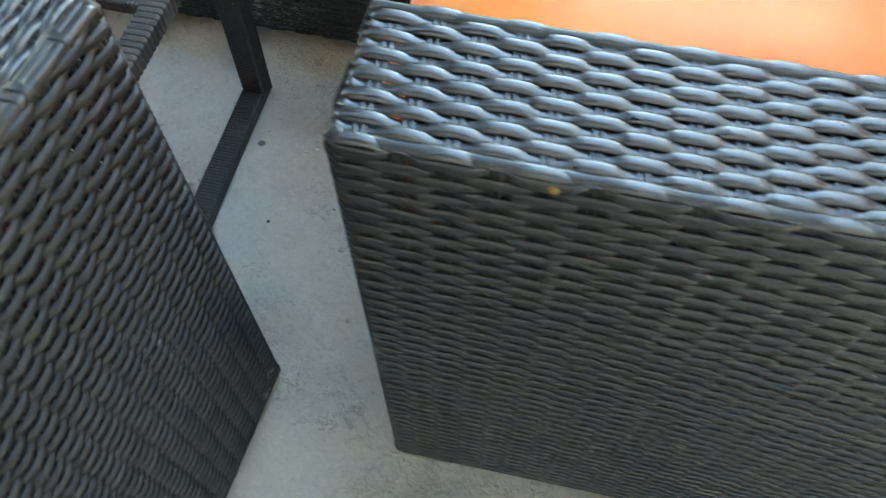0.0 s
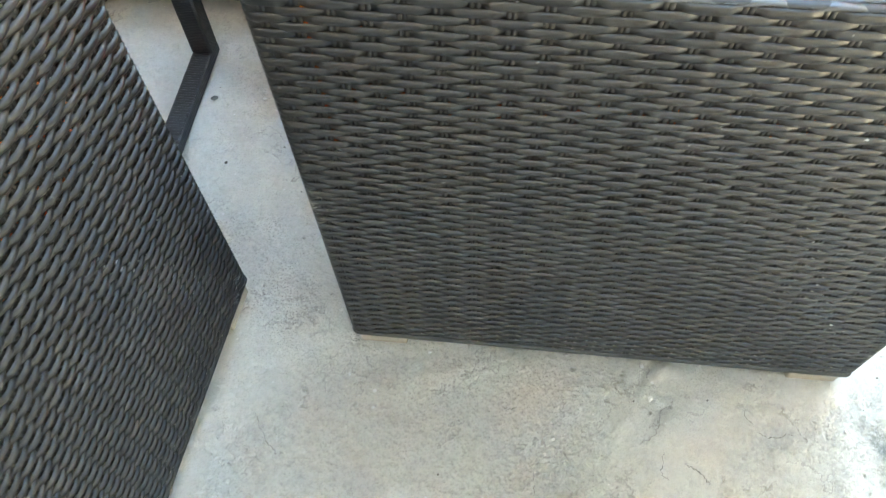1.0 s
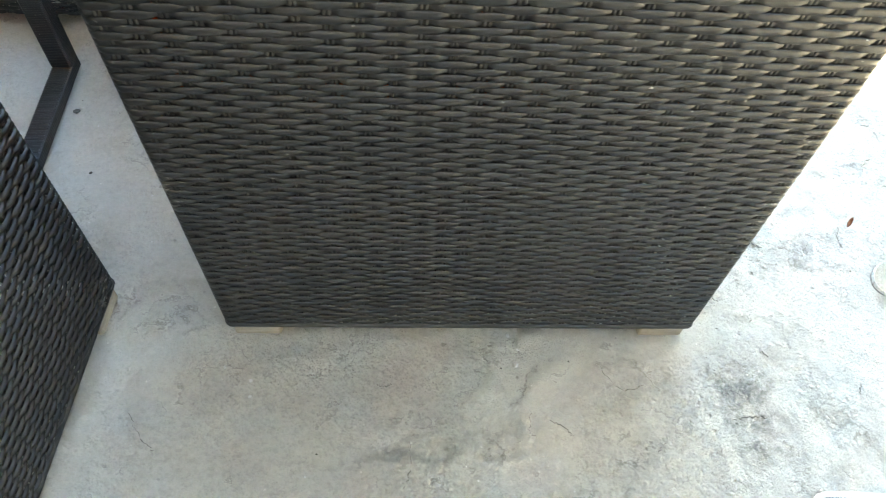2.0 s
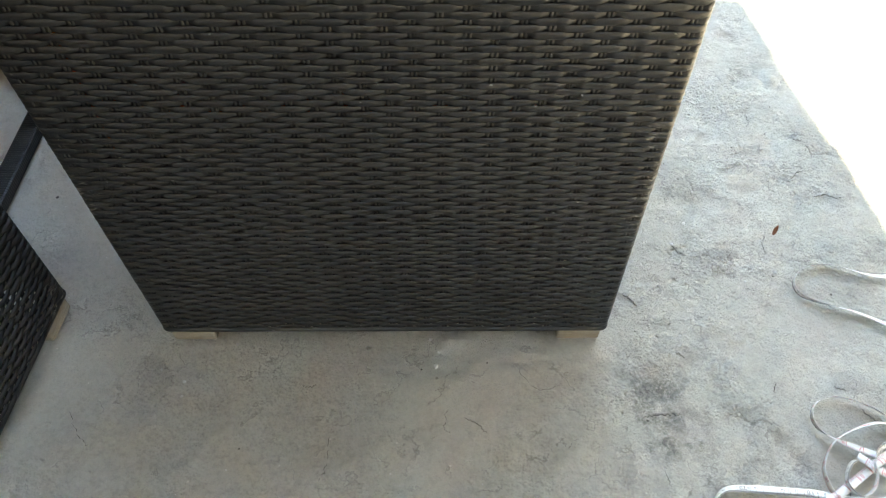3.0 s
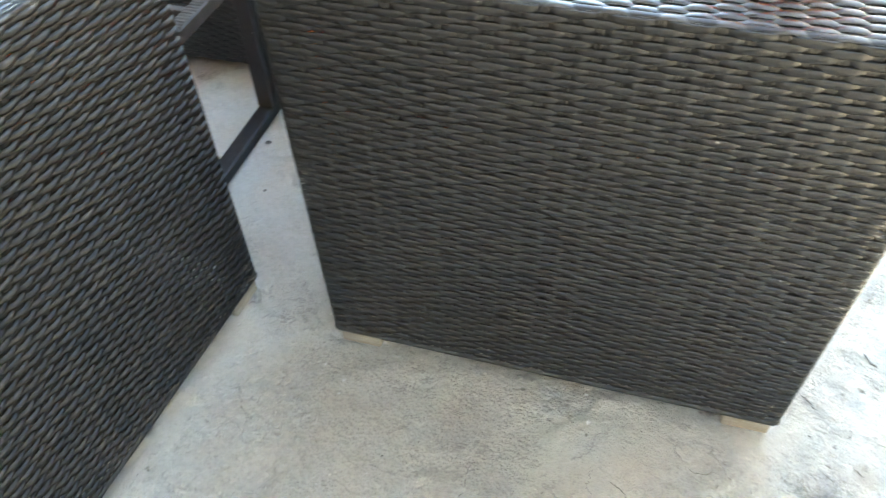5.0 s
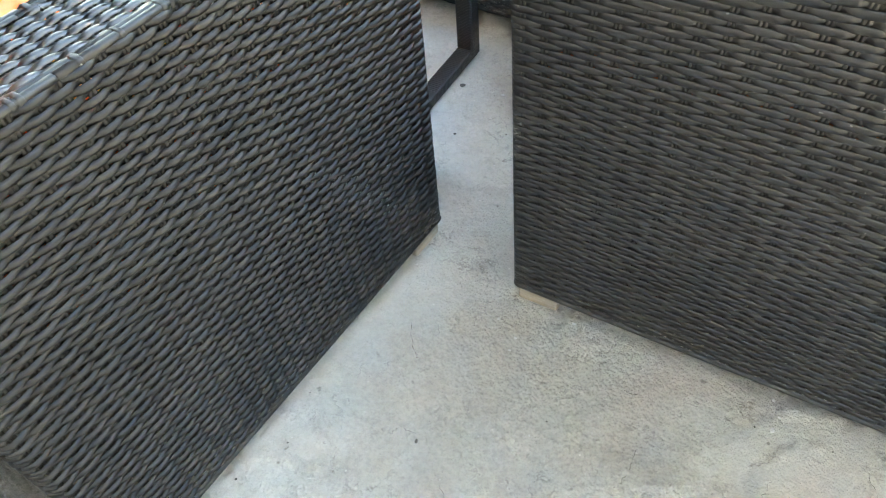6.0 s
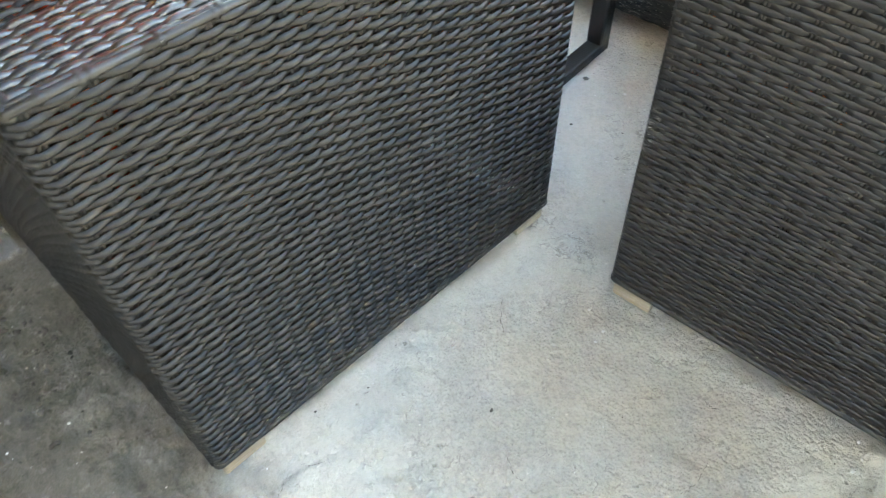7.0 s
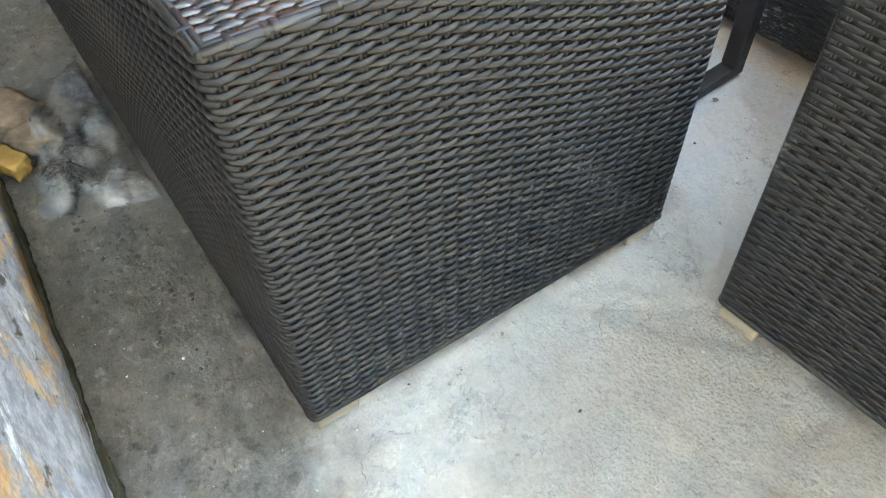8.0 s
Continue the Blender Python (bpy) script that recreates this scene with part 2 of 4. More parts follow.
def plain_material(name, dark, light, scale, rough=0.6, spec=0.4, bump=0.3, metal=0.0, stretch=None, distance=0.002):
    m = Mat(name, rough, spec, metal)
    co = m.coords()
    n = m.noise(co, scale, 6.0, 0.62, stretch)
    m.colour(m.mix(m.ramp(m.noise(co, scale * 9, 4.0), (0.35, 0.0), (0.7, 0.35)), m.ramp(n, (0.3, dark), (0.7, light)), dark))
    m.bump(m.noise(co, scale * 5, 5.0, 0.65, stretch), bump, distance)
    return m.m


def cushion_material():
    m = Mat("orange_canvas", 0.5, 0.45)
    co = m.coords()
    m.colour(m.ramp(m.noise(co, 5.0, 4.0), (0.3, (0.93, 0.22, 0.032)), (0.7, (0.95, 0.27, 0.045))))
    m.bump(m.noise(co, 4.0, 3.0), 0.5, 0.02)
    m.bump(m.noise(co, 700.0, 2.0), 0.2, 0.0005)
    m.b.inputs["Sheen Weight"].default_value = 0.2
    m.b.inputs["Subsurface Weight"].default_value = 0.45
    m.b.inputs["Subsurface Radius"].default_value = (1.0, 0.16, 0.05)
    m.b.inputs["Subsurface Scale"].default_value = 0.14
    return m.m


def peeling_material():
    m = Mat("peeling_paint_wood", 0.75, 0.35)
    co = m.coords()
    n = m.noise(co, 5.0, 10.0, 0.68, (0.45, 2.4, 2.4))
    q = m.noise(co, 9.0, 8.0, 0.7, (0.25, 2.8, 2.8))
    skin = m.ramp(n, (0.32, (0.15, 0.16, 0.175)), (0.42, (0.29, 0.30, 0.315)), (0.465, (0.20, 0.21, 0.225)), (0.49, (0.35, 0.27, 0.19)), (0.54, (0.44, 0.23, 0.08)), (0.70, (0.30, 0.19, 0.10)))
    skin = m.mix(m.ramp(q, (0.56, 0.0), (0.59, 0.85)), skin, (0.56, 0.555, 0.55))
    skin = m.mix(m.ramp(m.noise(co, 140.0, 5.0, 0.7, (0.2, 1.0, 1.0)), (0.40, 0.5), (0.55, 0.0)), skin, (0.10, 0.10, 0.105))
    crack = m.ramp(m.noise(co, 26.0, 6.0, 0.7, (0.25, 1.0, 1.0)), (0.36, 1.0), (0.42, 0.0))
    m.colour(m.mix(crack, skin, (0.06, 0.05, 0.04)))
    m.bump(q, 0.7, 0.010)
    m.bump(m.noise(co, 60.0, 6.0, 0.7, (0.3, 1, 1)), 0.7, 0.004)
    return m.m


def film_material():
    m = Mat("clear_plastic_film", 0.5, 0.3)
    out = m.t.nodes["Material Output"]
    co = m.coords()
    m.colour((0.78, 0.785, 0.79))
    crease = m.math("ABSOLUTE", m.math("SUBTRACT", m.noise(co, 26.0, 5.0, 0.6), 0.5))
    clear = m.node("ShaderNodeBsdfTransparent")
    clear.inputs[0].default_value = (0.95, 0.955, 0.96, 1)
    gloss = m.node("ShaderNodeBsdfGlossy", Roughness=0.10)
    bump = m.node("ShaderNodeBump", Strength=0.6, Distance=0.008)
    m.link(crease, bump.inputs["Height"])
    m.link(bump.outputs[0], gloss.inputs["Normal"])
    haze = m.node("ShaderNodeMixShader")
    m.link(m.ramp(m.noise(co, 14.0, 7.0, 0.7), (0.36, 0.08), (0.64, 0.19)), haze.inputs[0])
    m.link(clear.outputs[0], haze.inputs[1])
    m.link(m.b.outputs[0], haze.inputs[2])
    shine = m.node("ShaderNodeMixShader")
    fres = m.node("ShaderNodeFresnel", IOR=1.5)
    m.link(bump.outputs[0], fres.inputs["Normal"])
    m.link(fres.outputs[0], shine.inputs[0])
    m.link(haze.outputs[0], shine.inputs[1])
    m.link(gloss.outputs[0], shine.inputs[2])
    m.link(shine.outputs[0], out.inputs[0])
    return m.m


RATTAN = rattan_material("black_rattan", 0.6, 0.38, 0.6)
MATT = rattan_material("matt_black_rattan", 0.42, 0.42, 0.06)
# glossier copy of the rattan, set to brighten the sky sheen on arm tops
ARM_SHEEN = rattan_material("arm_sheen_rattan", 1.0, 0.27, 0.1)
CONCRETE = concrete_material()
ORANGE = cushion_material()
FOOT = plain_material("bare_foot_wood", (0.20, 0.165, 0.12), (0.48, 0.43, 0.35), 22.0, 0.6, 0.4, 0.5, 0.0, (0.3, 1, 3))
STEEL = plain_material("black_powder_steel", (0.010, 0.010, 0.010), (0.022, 0.021, 0.020), 40.0, 0.42, 0.5, 0.1)
PLASTER = plain_material("grey_plaster", (0.42, 0.415, 0.40), (0.50, 0.495, 0.48), 3.0, 0.9, 0.3, 0.4)
DARKWALL = plain_material("dark_wall", (0.05, 0.043, 0.036), (0.09, 0.08, 0.07), 4.0, 0.85, 0.3, 0.4)
SHEET = plain_material("roof_sheet", (0.32, 0.31, 0.29), (0.40, 0.385, 0.36), 2.0, 0.6, 0.4, 0.2)
PEEL = peeling_material()
FILM = film_material()
TAPE = plain_material("white_tape", (0.72, 0.71, 0.69), (0.82, 0.81, 0.80), 60.0, 0.4, 0.5, 0.05)
DUSTY = plain_material("dusty_rattan", (0.022, 0.020, 0.018), (0.075, 0.068, 0.060), 30.0, 0.6, 0.4, 0.4)
INK = plain_material("black_ink", (0.02, 0.02, 0.02), (0.03, 0.03, 0.03), 60.0, 0.5, 0.4, 0.0)
RED = plain_material("red_ink", (0.55, 0.05, 0.05), (0.62, 0.07, 0.06), 60.0, 0.5, 0.4, 0.0)
LEAF = plain_material("dry_leaf", (0.14, 0.05, 0.025), (0.30, 0.12, 0.06), 60.0, 0.7, 0.3, 0.4)
STONE = plain_material("brown_stone", (0.055, 0.042, 0.032), (0.30, 0.225, 0.165), 14.0, 0.85, 0.3, 0.6)
RAWWOOD = plain_material("raw_yellow_wood", (0.24, 0.135, 0.035), (0.44, 0.29, 0.10), 18.0, 0.75, 0.3, 0.5, 0.0, (1, 1, 0.2))
CRUMB = plain_material("white_crumbs", (0.55, 0.54, 0.52), (0.85, 0.84, 0.82), 40.0, 0.8, 0.3, 0.2)
MOSS = plain_material("mossy_rotten_wood", (0.022, 0.022, 0.012), (0.085, 0.078, 0.05), 25.0, 0.95, 0.2, 0.7)
CRACK = plain_material("crack_dirt_and_shade", (0.10, 0.096, 0.088), (0.22, 0.215, 0.20), 60.0, 0.95, 0.2, 0.3)
GRIT = plain_material("dark_grit", (0.05, 0.049, 0.043), (0.20, 0.19, 0.17), 25.0, 0.9, 0.3, 0.3)


# ---- mesh helpers ----
def mesh_of(name, verts, faces, material, smooth=True):
    me = bpy.data.meshes.new(name)
    me.from_pydata([tuple(map(float, v)) for v in verts], [], [tuple(map(int, f)) for f in faces])
    me.materials.append(material)
    if smooth:
        me.polygons.foreach_set("use_smooth", [True] * len(me.polygons))
    me.update()
    return me


def part(name, me, parent, label="", at=None):
    if isinstance(me, tuple):
        me = mesh_of(name, *me)
    ob = new(name, me)
    ob.parent = parent
    if at is not None:
        ob.matrix_basis = at
    if label:
        tagged(ob, label=label)
    return ob


def thing(name, label, category, m=None, kind="", group=""):
    ob = new(name)
    ob.empty_display_size = 0.05
    if m is not None:
        ob.matrix_world = m
    return tagged(ob, label, category, group, kind)


def box_geo(lo, hi, bevel=0.0, segments=2):
    bm = bmesh.new()
    bmesh.ops.create_cube(bm, size=1.0)
    lo, hi = Vector(lo), Vector(hi)
    for v in bm.verts:
        v.co = Vector((lo[i] + (v.co[i] + 0.5) * (hi[i] - lo[i]) for i in range(3)))
    if bevel:
        bmesh.ops.bevel(bm, geom=bm.edges[:], offset=bevel, segments=segments, profile=0.5, affect="EDGES")
    return bm


def bm_mesh(name, bm, material, smooth=False):
    me = bpy.data.meshes.new(name)
    bm.to_mesh(me)
    bm.free()
    me.materials.append(material)
    if smooth:
        me.polygons.foreach_set("use_smooth", [True] * len(me.polygons))
    return me


def sweep(points, normals, half, profile, close=False):
    """A band along points: profile rows are (across, out); across goes along half (one vector), out along the normals."""
    p, n, k = np.asarray(points, float), np.asarray(normals, float), len(profile)
    half = np.asarray(half, float)
    verts = np.concatenate([(p + n * o + half * a)[:, None, :] for a, o in profile], axis=1).reshape(-1, 3)
    faces = []
    for i in range(len(p) - 1):
        for j in range(k - 1 if not close else k):
            a, b = i * k + j, i * k + (j + 1) % k
            faces.append((a, b, b + k, a + k))
    return verts, faces


def joined(pieces):
    verts, faces, n = [], [], 0
    for v, f in pieces:
        verts.append(np.asarray(v, float))
        faces += [tuple(i + n for i in q) for q in f]
        n += len(v)
    return np.concatenate(verts), faces


# ---- figures for the tape ----
def digit_mesh(text):
    cu = bpy.data.curves.new("figure", "FONT")
    cu.body, cu.size, cu.align_x, cu.align_y = text, 0.0062, "CENTER", "CENTER"
    ob = new("figure", cu)
    me = bpy.data.meshes.new_from_object(ob.evaluated_get(bpy.context.evaluated_depsgraph_get()))
    bpy.data.objects.remove(ob)
    return me


DIGITS = [digit_mesh(str(k)) for k in range(10)]


# ---- woven furniture ----
SKIN, SPACE, PITCH, WARP, PER = RATTAN, 0.0272, 0.0085, 0.0, 6   # material, between stakes, between strands, how uneven the stakes stand, samples a stake
# profiles (across, out), swing over and under the stakes, how much wider a strand lies where it passes over, how gently it dives
FLAT = ([(-0.0047, -0.0012), (-0.0044, 0.0), (-0.0038, 0.0004), (0.0, 0.0010), (0.0036, 0.0009), (0.0044, 0.0003), (0.0047, -0.0008)], 0.0016, 0.07, 0.90)
ROUND = ([(-0.0042, -0.0014), (-0.0037, 0.0005), (-0.0021, 0.0018), (0.0, 0.0023), (0.0021, 0.0018), (0.0037, 0.0005), (0.0042, -0.0014)], 0.0028, 0.03, 0.0)
ARMS = ([(-0.0047, -0.0014), (-0.0041, 0.0003), (-0.0023, 0.0013), (0.0, 0.0016), (0.0023, 0.0013), (0.0041, 0.0003), (0.0047, -0.0014)], 0.0021, 0.05, 0.0)
STAKE = [(-0.0024, -0.0012), (-0.0020, -0.0002), (0.0, 0.0001), (0.0020, -0.0002), (0.0024, -0.0012)]


def swing(c, dive):
    """How far out a strand lies, -1 to 1: an even swing where dive is 0, else out for most of its way and in only behind a stake."""
    if not dive:
        return math.copysign(abs(c) ** 0.55, c)
    t = min(1.0, max(0.0, (c + 1) / dive))
    return 2 * t * t * (3 - 2 * t) - 1


def warped(u):
    """Stakes stand wider apart near the corners of a face than in its middle."""
    return u + WARP * math.sin(2 * math.pi * u)


def plan_path(corners, radius=0.009):
    """Samples of a plan line with rounded corners: position, outward normal (on the right hand) and weave phase."""
    pts, nor, ph, count = [], [], [], 0
    c = [Vector((*p, 0)) for p in corners]
    for i in range(len(c) - 1):
        d = (c[i + 1] - c[i])
        length = d.length
        d.normalize()
        nrm = Vector((d.y, -d.x, 0))
        n = max(1, round(length / SPACE))
        lo = radius / length if i else 0.0
        hi = 1 - (radius / length if i < len(c) - 2 else 0.0)
        for j in range(n * PER + 1):
            u = j / (n * PER)
            if warped(u) < lo or warped(u) > hi:
                continue
            pts.append(c[i] + d * (warped(u) * length))
            nor.append(nrm)
            ph.append(math.pi * (count + u * n - 0.5))
        count += n
        if i < len(c) - 2:
            e = (c[i + 2] - c[i + 1]).normalized()
            for a in (0.25, 0.5, 0.75):
                m = (nrm * (1 - a) + Vector((e.y, -e.x, 0)) * a).normalized()
                centre = c[i + 1] - (nrm + Vector((e.y, -e.x, 0))) * radius
                pts.append(centre + m * radius)
                nor.append(m)
                ph.append(math.pi * (count - 0.5))
    return pts, nor, ph


def weft_mesh(path, up, odd, jitter, strand):
    """A strand that passes over and under the stakes; it lies a little wider where it passes over."""
    profile, amp, grow, dive = strand
    up, rng = Vector(up), random.Random(jitter * 7 + odd)
    wob = [rng.uniform(-1, 1) for _ in range(len(path[0]) // PER + 8)]
    verts, k = [], len(profile)
    for i, (p, n, f) in enumerate(zip(*path)):
        a, b = divmod(i, PER)
        w = wob[a] * (1 - b / PER) + wob[a + 1] * b / PER
        c = swing(math.cos(f + (math.pi if odd else 0.0)), dive)
        mid, wide = p + n * (amp * c * (1 + 0.15 * w)) + up * 0.0005 * w, 1 + grow * c
        verts += [mid + n * o + up * (x * wide) for x, o in profile]
    faces = [(i * k + j, i * k + j + 1, i * k + k + j + 1, i * k + k + j) for i in range(len(path[0]) - 1) for j in range(k - 1)]
    return mesh_of("strand", verts, faces, SKIN)


def stake_mesh(length, odd):
    """Two narrow upright strips side by side, which the strands pass over and under; they stand on z = 0 and face +x."""
    rows = max(2, round(length / PITCH / 2))
    strips = []
    for y in (-0.0025, 0.0025):
        pts = [Vector((0.0002 * (1 if (r + odd) % 2 else -1), y, length * r / rows)) for r in range(rows + 1)]
        strips.append(sweep(pts, [Vector((1, 0, 0))] * len(pts), (0, 1, 0), STAKE))
    return mesh_of("stake", *joined(strips), SKIN)


def basis(o, n, along, up):
    m = Matrix((Vector(n), Vector(along), Vector(up))).transposed().to_4x4()
    return Matrix.Translation(o) @ m


def lean(x, z, flare):
    return DEPTH - (DEPTH - x) * (1 + flare * z / HIGH)


def weave_wrapped(parent, name, corners, z0, z1, label, seed, flare, strand):
    """Woven skin that runs round several upright faces; strands and stakes are pieces of their own."""
    path = plan_path(corners)
    hoops = []
    for z in (z1 - 0.006,):
        pts = [Vector((lean(p.x, z, flare), p.y, z)) - n * 0.0055 for p, n in zip(path[0], path[1])]
        hoops.append(sweep(pts, path[1], (0, 0, 1), [(-0.005, -0.004), (-0.005, 0.0), (0.005, 0.0), (0.005, -0.004)], True))
    skin = part(name, (*joined(hoops), STEEL, False), parent, label)
    low = [Vector((lean(p.x, z0, flare), p.y, z0 + 0.0068)) for p in path[0]]
    part("hem", (*sweep(low, path[1], (0, 0, 1), [(-0.0052, -0.0040), (-0.0056, -0.0004), (-0.0042, 0.0028), (0.0, 0.0040), (0.0032, 0.0026), (0.0046, -0.0010)]), RATTAN), skin)
    count, stakes = 0, [stake_mesh(z1 - z0, odd) for odd in (0, 1)]
    for a, b in zip(corners, corners[1:]):
        d = Vector((b[0] - a[0], b[1] - a[1], 0))
        n = max(1, round(d.length / SPACE))
        nrm = Vector((d.y, -d.x, 0)).normalized()
        for i in range(n):
            p = Vector((*a, 0)) + d * warped((i + 0.5) / n)
            tip = math.degrees(math.atan(flare * (DEPTH - p.x) / HIGH))
            m = basis((lean(p.x, z0, flare), p.y, z0), nrm, d.normalized(), (0, 0, 1))
            turn = Matrix.Translation(m.translation) @ pose(0, 0, 0, 0, -tip, 0) @ Matrix.Translation(-m.translation)
            part("stake", stakes[(count + i) % 2], skin, at=turn @ m)
        count += n
    rows = round((z1 - z0) / PITCH)
    kinds = [[weft_mesh(path, (0, 0, 1), odd, j + seed, strand) for j in range(3)] for odd in (0, 1)]
    rng = random.Random(seed)
    for r in range(rows):
        z = z0 + 0.005 + (r + 0.5) * (z1 - z0 - 0.005) / rows + rng.uniform(-0.0004, 0.0004)
        k = 1 + flare * z / HIGH
        part("strand", kinds[r % 2][rng.randrange(3)], skin, at=pose(DEPTH * (1 - k), 0, z) @ Matrix.Diagonal((k, 1, 1, 1)))
    return skin


def weave_flat(parent, name, origin, u, v, length, height, label, seed, strand, turn_down=0.0):
    """A flat woven panel: strands along u, stacked along v; it faces u x v."""
    u, v, o = Vector(u), Vector(v), Vector(origin)
    n = u.cross(v)
    count = max(1, round(length / SPACE))
    rows = max(1, round(height / PITCH))
    rod = [sweep([o + u * (length * q) - n * 0.006 + v * h for q in (0.0, 1.0)], [n, n], v, [(-0.004, -0.004), (-0.004, 0.0), (0.004, 0.0), (0.004, -0.004)], True) for h in (height - 0.006,)]
    panel = part(name, (*joined(rod), STEEL, False), parent, label)
    stakes = [stake_mesh(height, odd) for odd in (0, 1)]
    for i in range(count):
        part("stake", stakes[i % 2], panel, at=basis(o + u * ((i + 0.5) * length / count), n, u, v))
    pts, nor, ph = [], [], []
    if turn_down:
        for a in (1.0, 0.55, 0.2):
            pts.append(o - u * (0.004 * (1 - a * 0.2)) - n * turn_down * a)
            nor.append((n * (1 - a) - u * a * 1.4).normalized())
            ph.append(-math.pi / 2)
    for j in range(count * PER + 1):
        pts.append(o + u * (length * j / (count * PER)))
        nor.append(n)
        ph.append(math.pi * (j / PER - 0.5))
    kinds = [[weft_mesh((pts, nor, ph), v, odd, j + seed, strand) for j in range(2)] for odd in (0, 1)]
    rng = random.Random(seed)
    for r in range(rows):
        at = v * ((r + 0.5) * height / rows + rng.uniform(-0.0003, 0.0003))
        part("strand", kinds[r % 2][rng.randrange(2)], panel, at=Matrix.Translation(at))
    return panel


def band(a, d, s0, s1, prof, n1, n2):
    """A short strip along d from s0 to s1; prof rows are (along n1, along n2). Its ends dip."""
    rows = []
    for q, dip in ((s0, 0.0012), (s0 + 0.0012, 0.0002), (s0 * 0.6 + s1 * 0.4, 0.0), (s0 * 0.3 + s1 * 0.7, 0.0), (s1 - 0.0012, 0.0002), (s1, 0.0012)):
        rows.append([a + d * q + n1 * (x - (dip if x > 0 else 0)) + n2 * (z - dip) for x, z in prof])
    k = len(prof)
    return [p for r in rows for p in r], [(i * k + j, i * k + j + 1, (i + 1) * k + j + 1, (i + 1) * k + j) for i in range(5) for j in range(k - 1)]


def binding(parent, a, b, n1, n2, seed):
    """Two flat strips laid along an edge and stitched down by short loops across them. n1, n2: the outward normals of the two faces."""
    a, b, n1, n2 = Vector(a), Vector(b), Vector(n1), Vector(n2)
    d = (b - a).normalized()
    length, rng = (b - a).length, random.Random(seed)
    outer = [(0.0006, -0.0052), (0.0014, -0.0040), (0.0015, -0.0018), (0.0008, 0.0002), (-0.0008, 0.0013), (-0.0035, 0.0016), (-0.0062, 0.0014), (-0.0070, 0.0002)]
    inner = [(-0.0072, 0.0002), (-0.0077, 0.0012), (-0.0105, 0.0014), (-0.0133, 0.0011), (-0.0138, -0.0004)]
    loop = [(-0.0004, -0.0080), (0.0022, -0.0062), (0.0024, -0.0015), (0.0015, 0.0009), (-0.0004, 0.0021), (-0.0050, 0.0024), (-0.0105, 0.0021), (-0.0144, 0.0012), (-0.0150, -0.0010)]
    for name, prof, low, high in (("edge_binding", outer, 0.10, 0.17), ("inner_binding", inner, 0.07, 0.12)):
        s = 0.0
        while s < length - 0.004:
            e = min(length, s + rng.uniform(low, high))
            part(name, (*band(a, d, s, e - 0.0005, prof, n1, n2), RATTAN), parent)
            s = e
    s = rng.uniform(0.02, 0.04)
    while s < length - 0.02:
        for k in range(2 if rng.random() < 0.35 else 1):
            part("stitch", (*band(a, d, s + k * 0.009, s + k * 0.009 + rng.uniform(0.0065, 0.0082), loop, n1, n2), RATTAN), parent)
        s += rng.uniform(0.042, 0.064)


def rim(parent, a, b, n1, n2, seed):
    """A round cord under the last strands along an edge, a little uneven."""
    a, b, n1, n2 = Vector(a), Vector(b), Vector(n1), Vector(n2)
    n = max(2, round((b - a).length / 0.012))
    rng, verts = random.Random(seed), []
    for i in range(n + 1):
        c = a + (b - a) * (i / n) - (n1 + n2) * (0.0058 + rng.uniform(-0.0003, 0.0003))
        verts += [c + (n1 * math.cos(t) + n2 * math.sin(t)) * 0.0056 for t in (math.pi * q / 4 for q in range(8))]
    faces = [(i * 8 + j, i * 8 + (j + 1) % 8, i * 8 + 8 + (j + 1) % 8, i * 8 + 8 + j) for i in range(n) for j in range(8)]
    part("rim_cord", (verts, faces, RATTAN), parent)


DEPTH, HIGH, ARM, LEGS, SEAT = 0.743, 0.698, 0.122, 0.030, 0.27


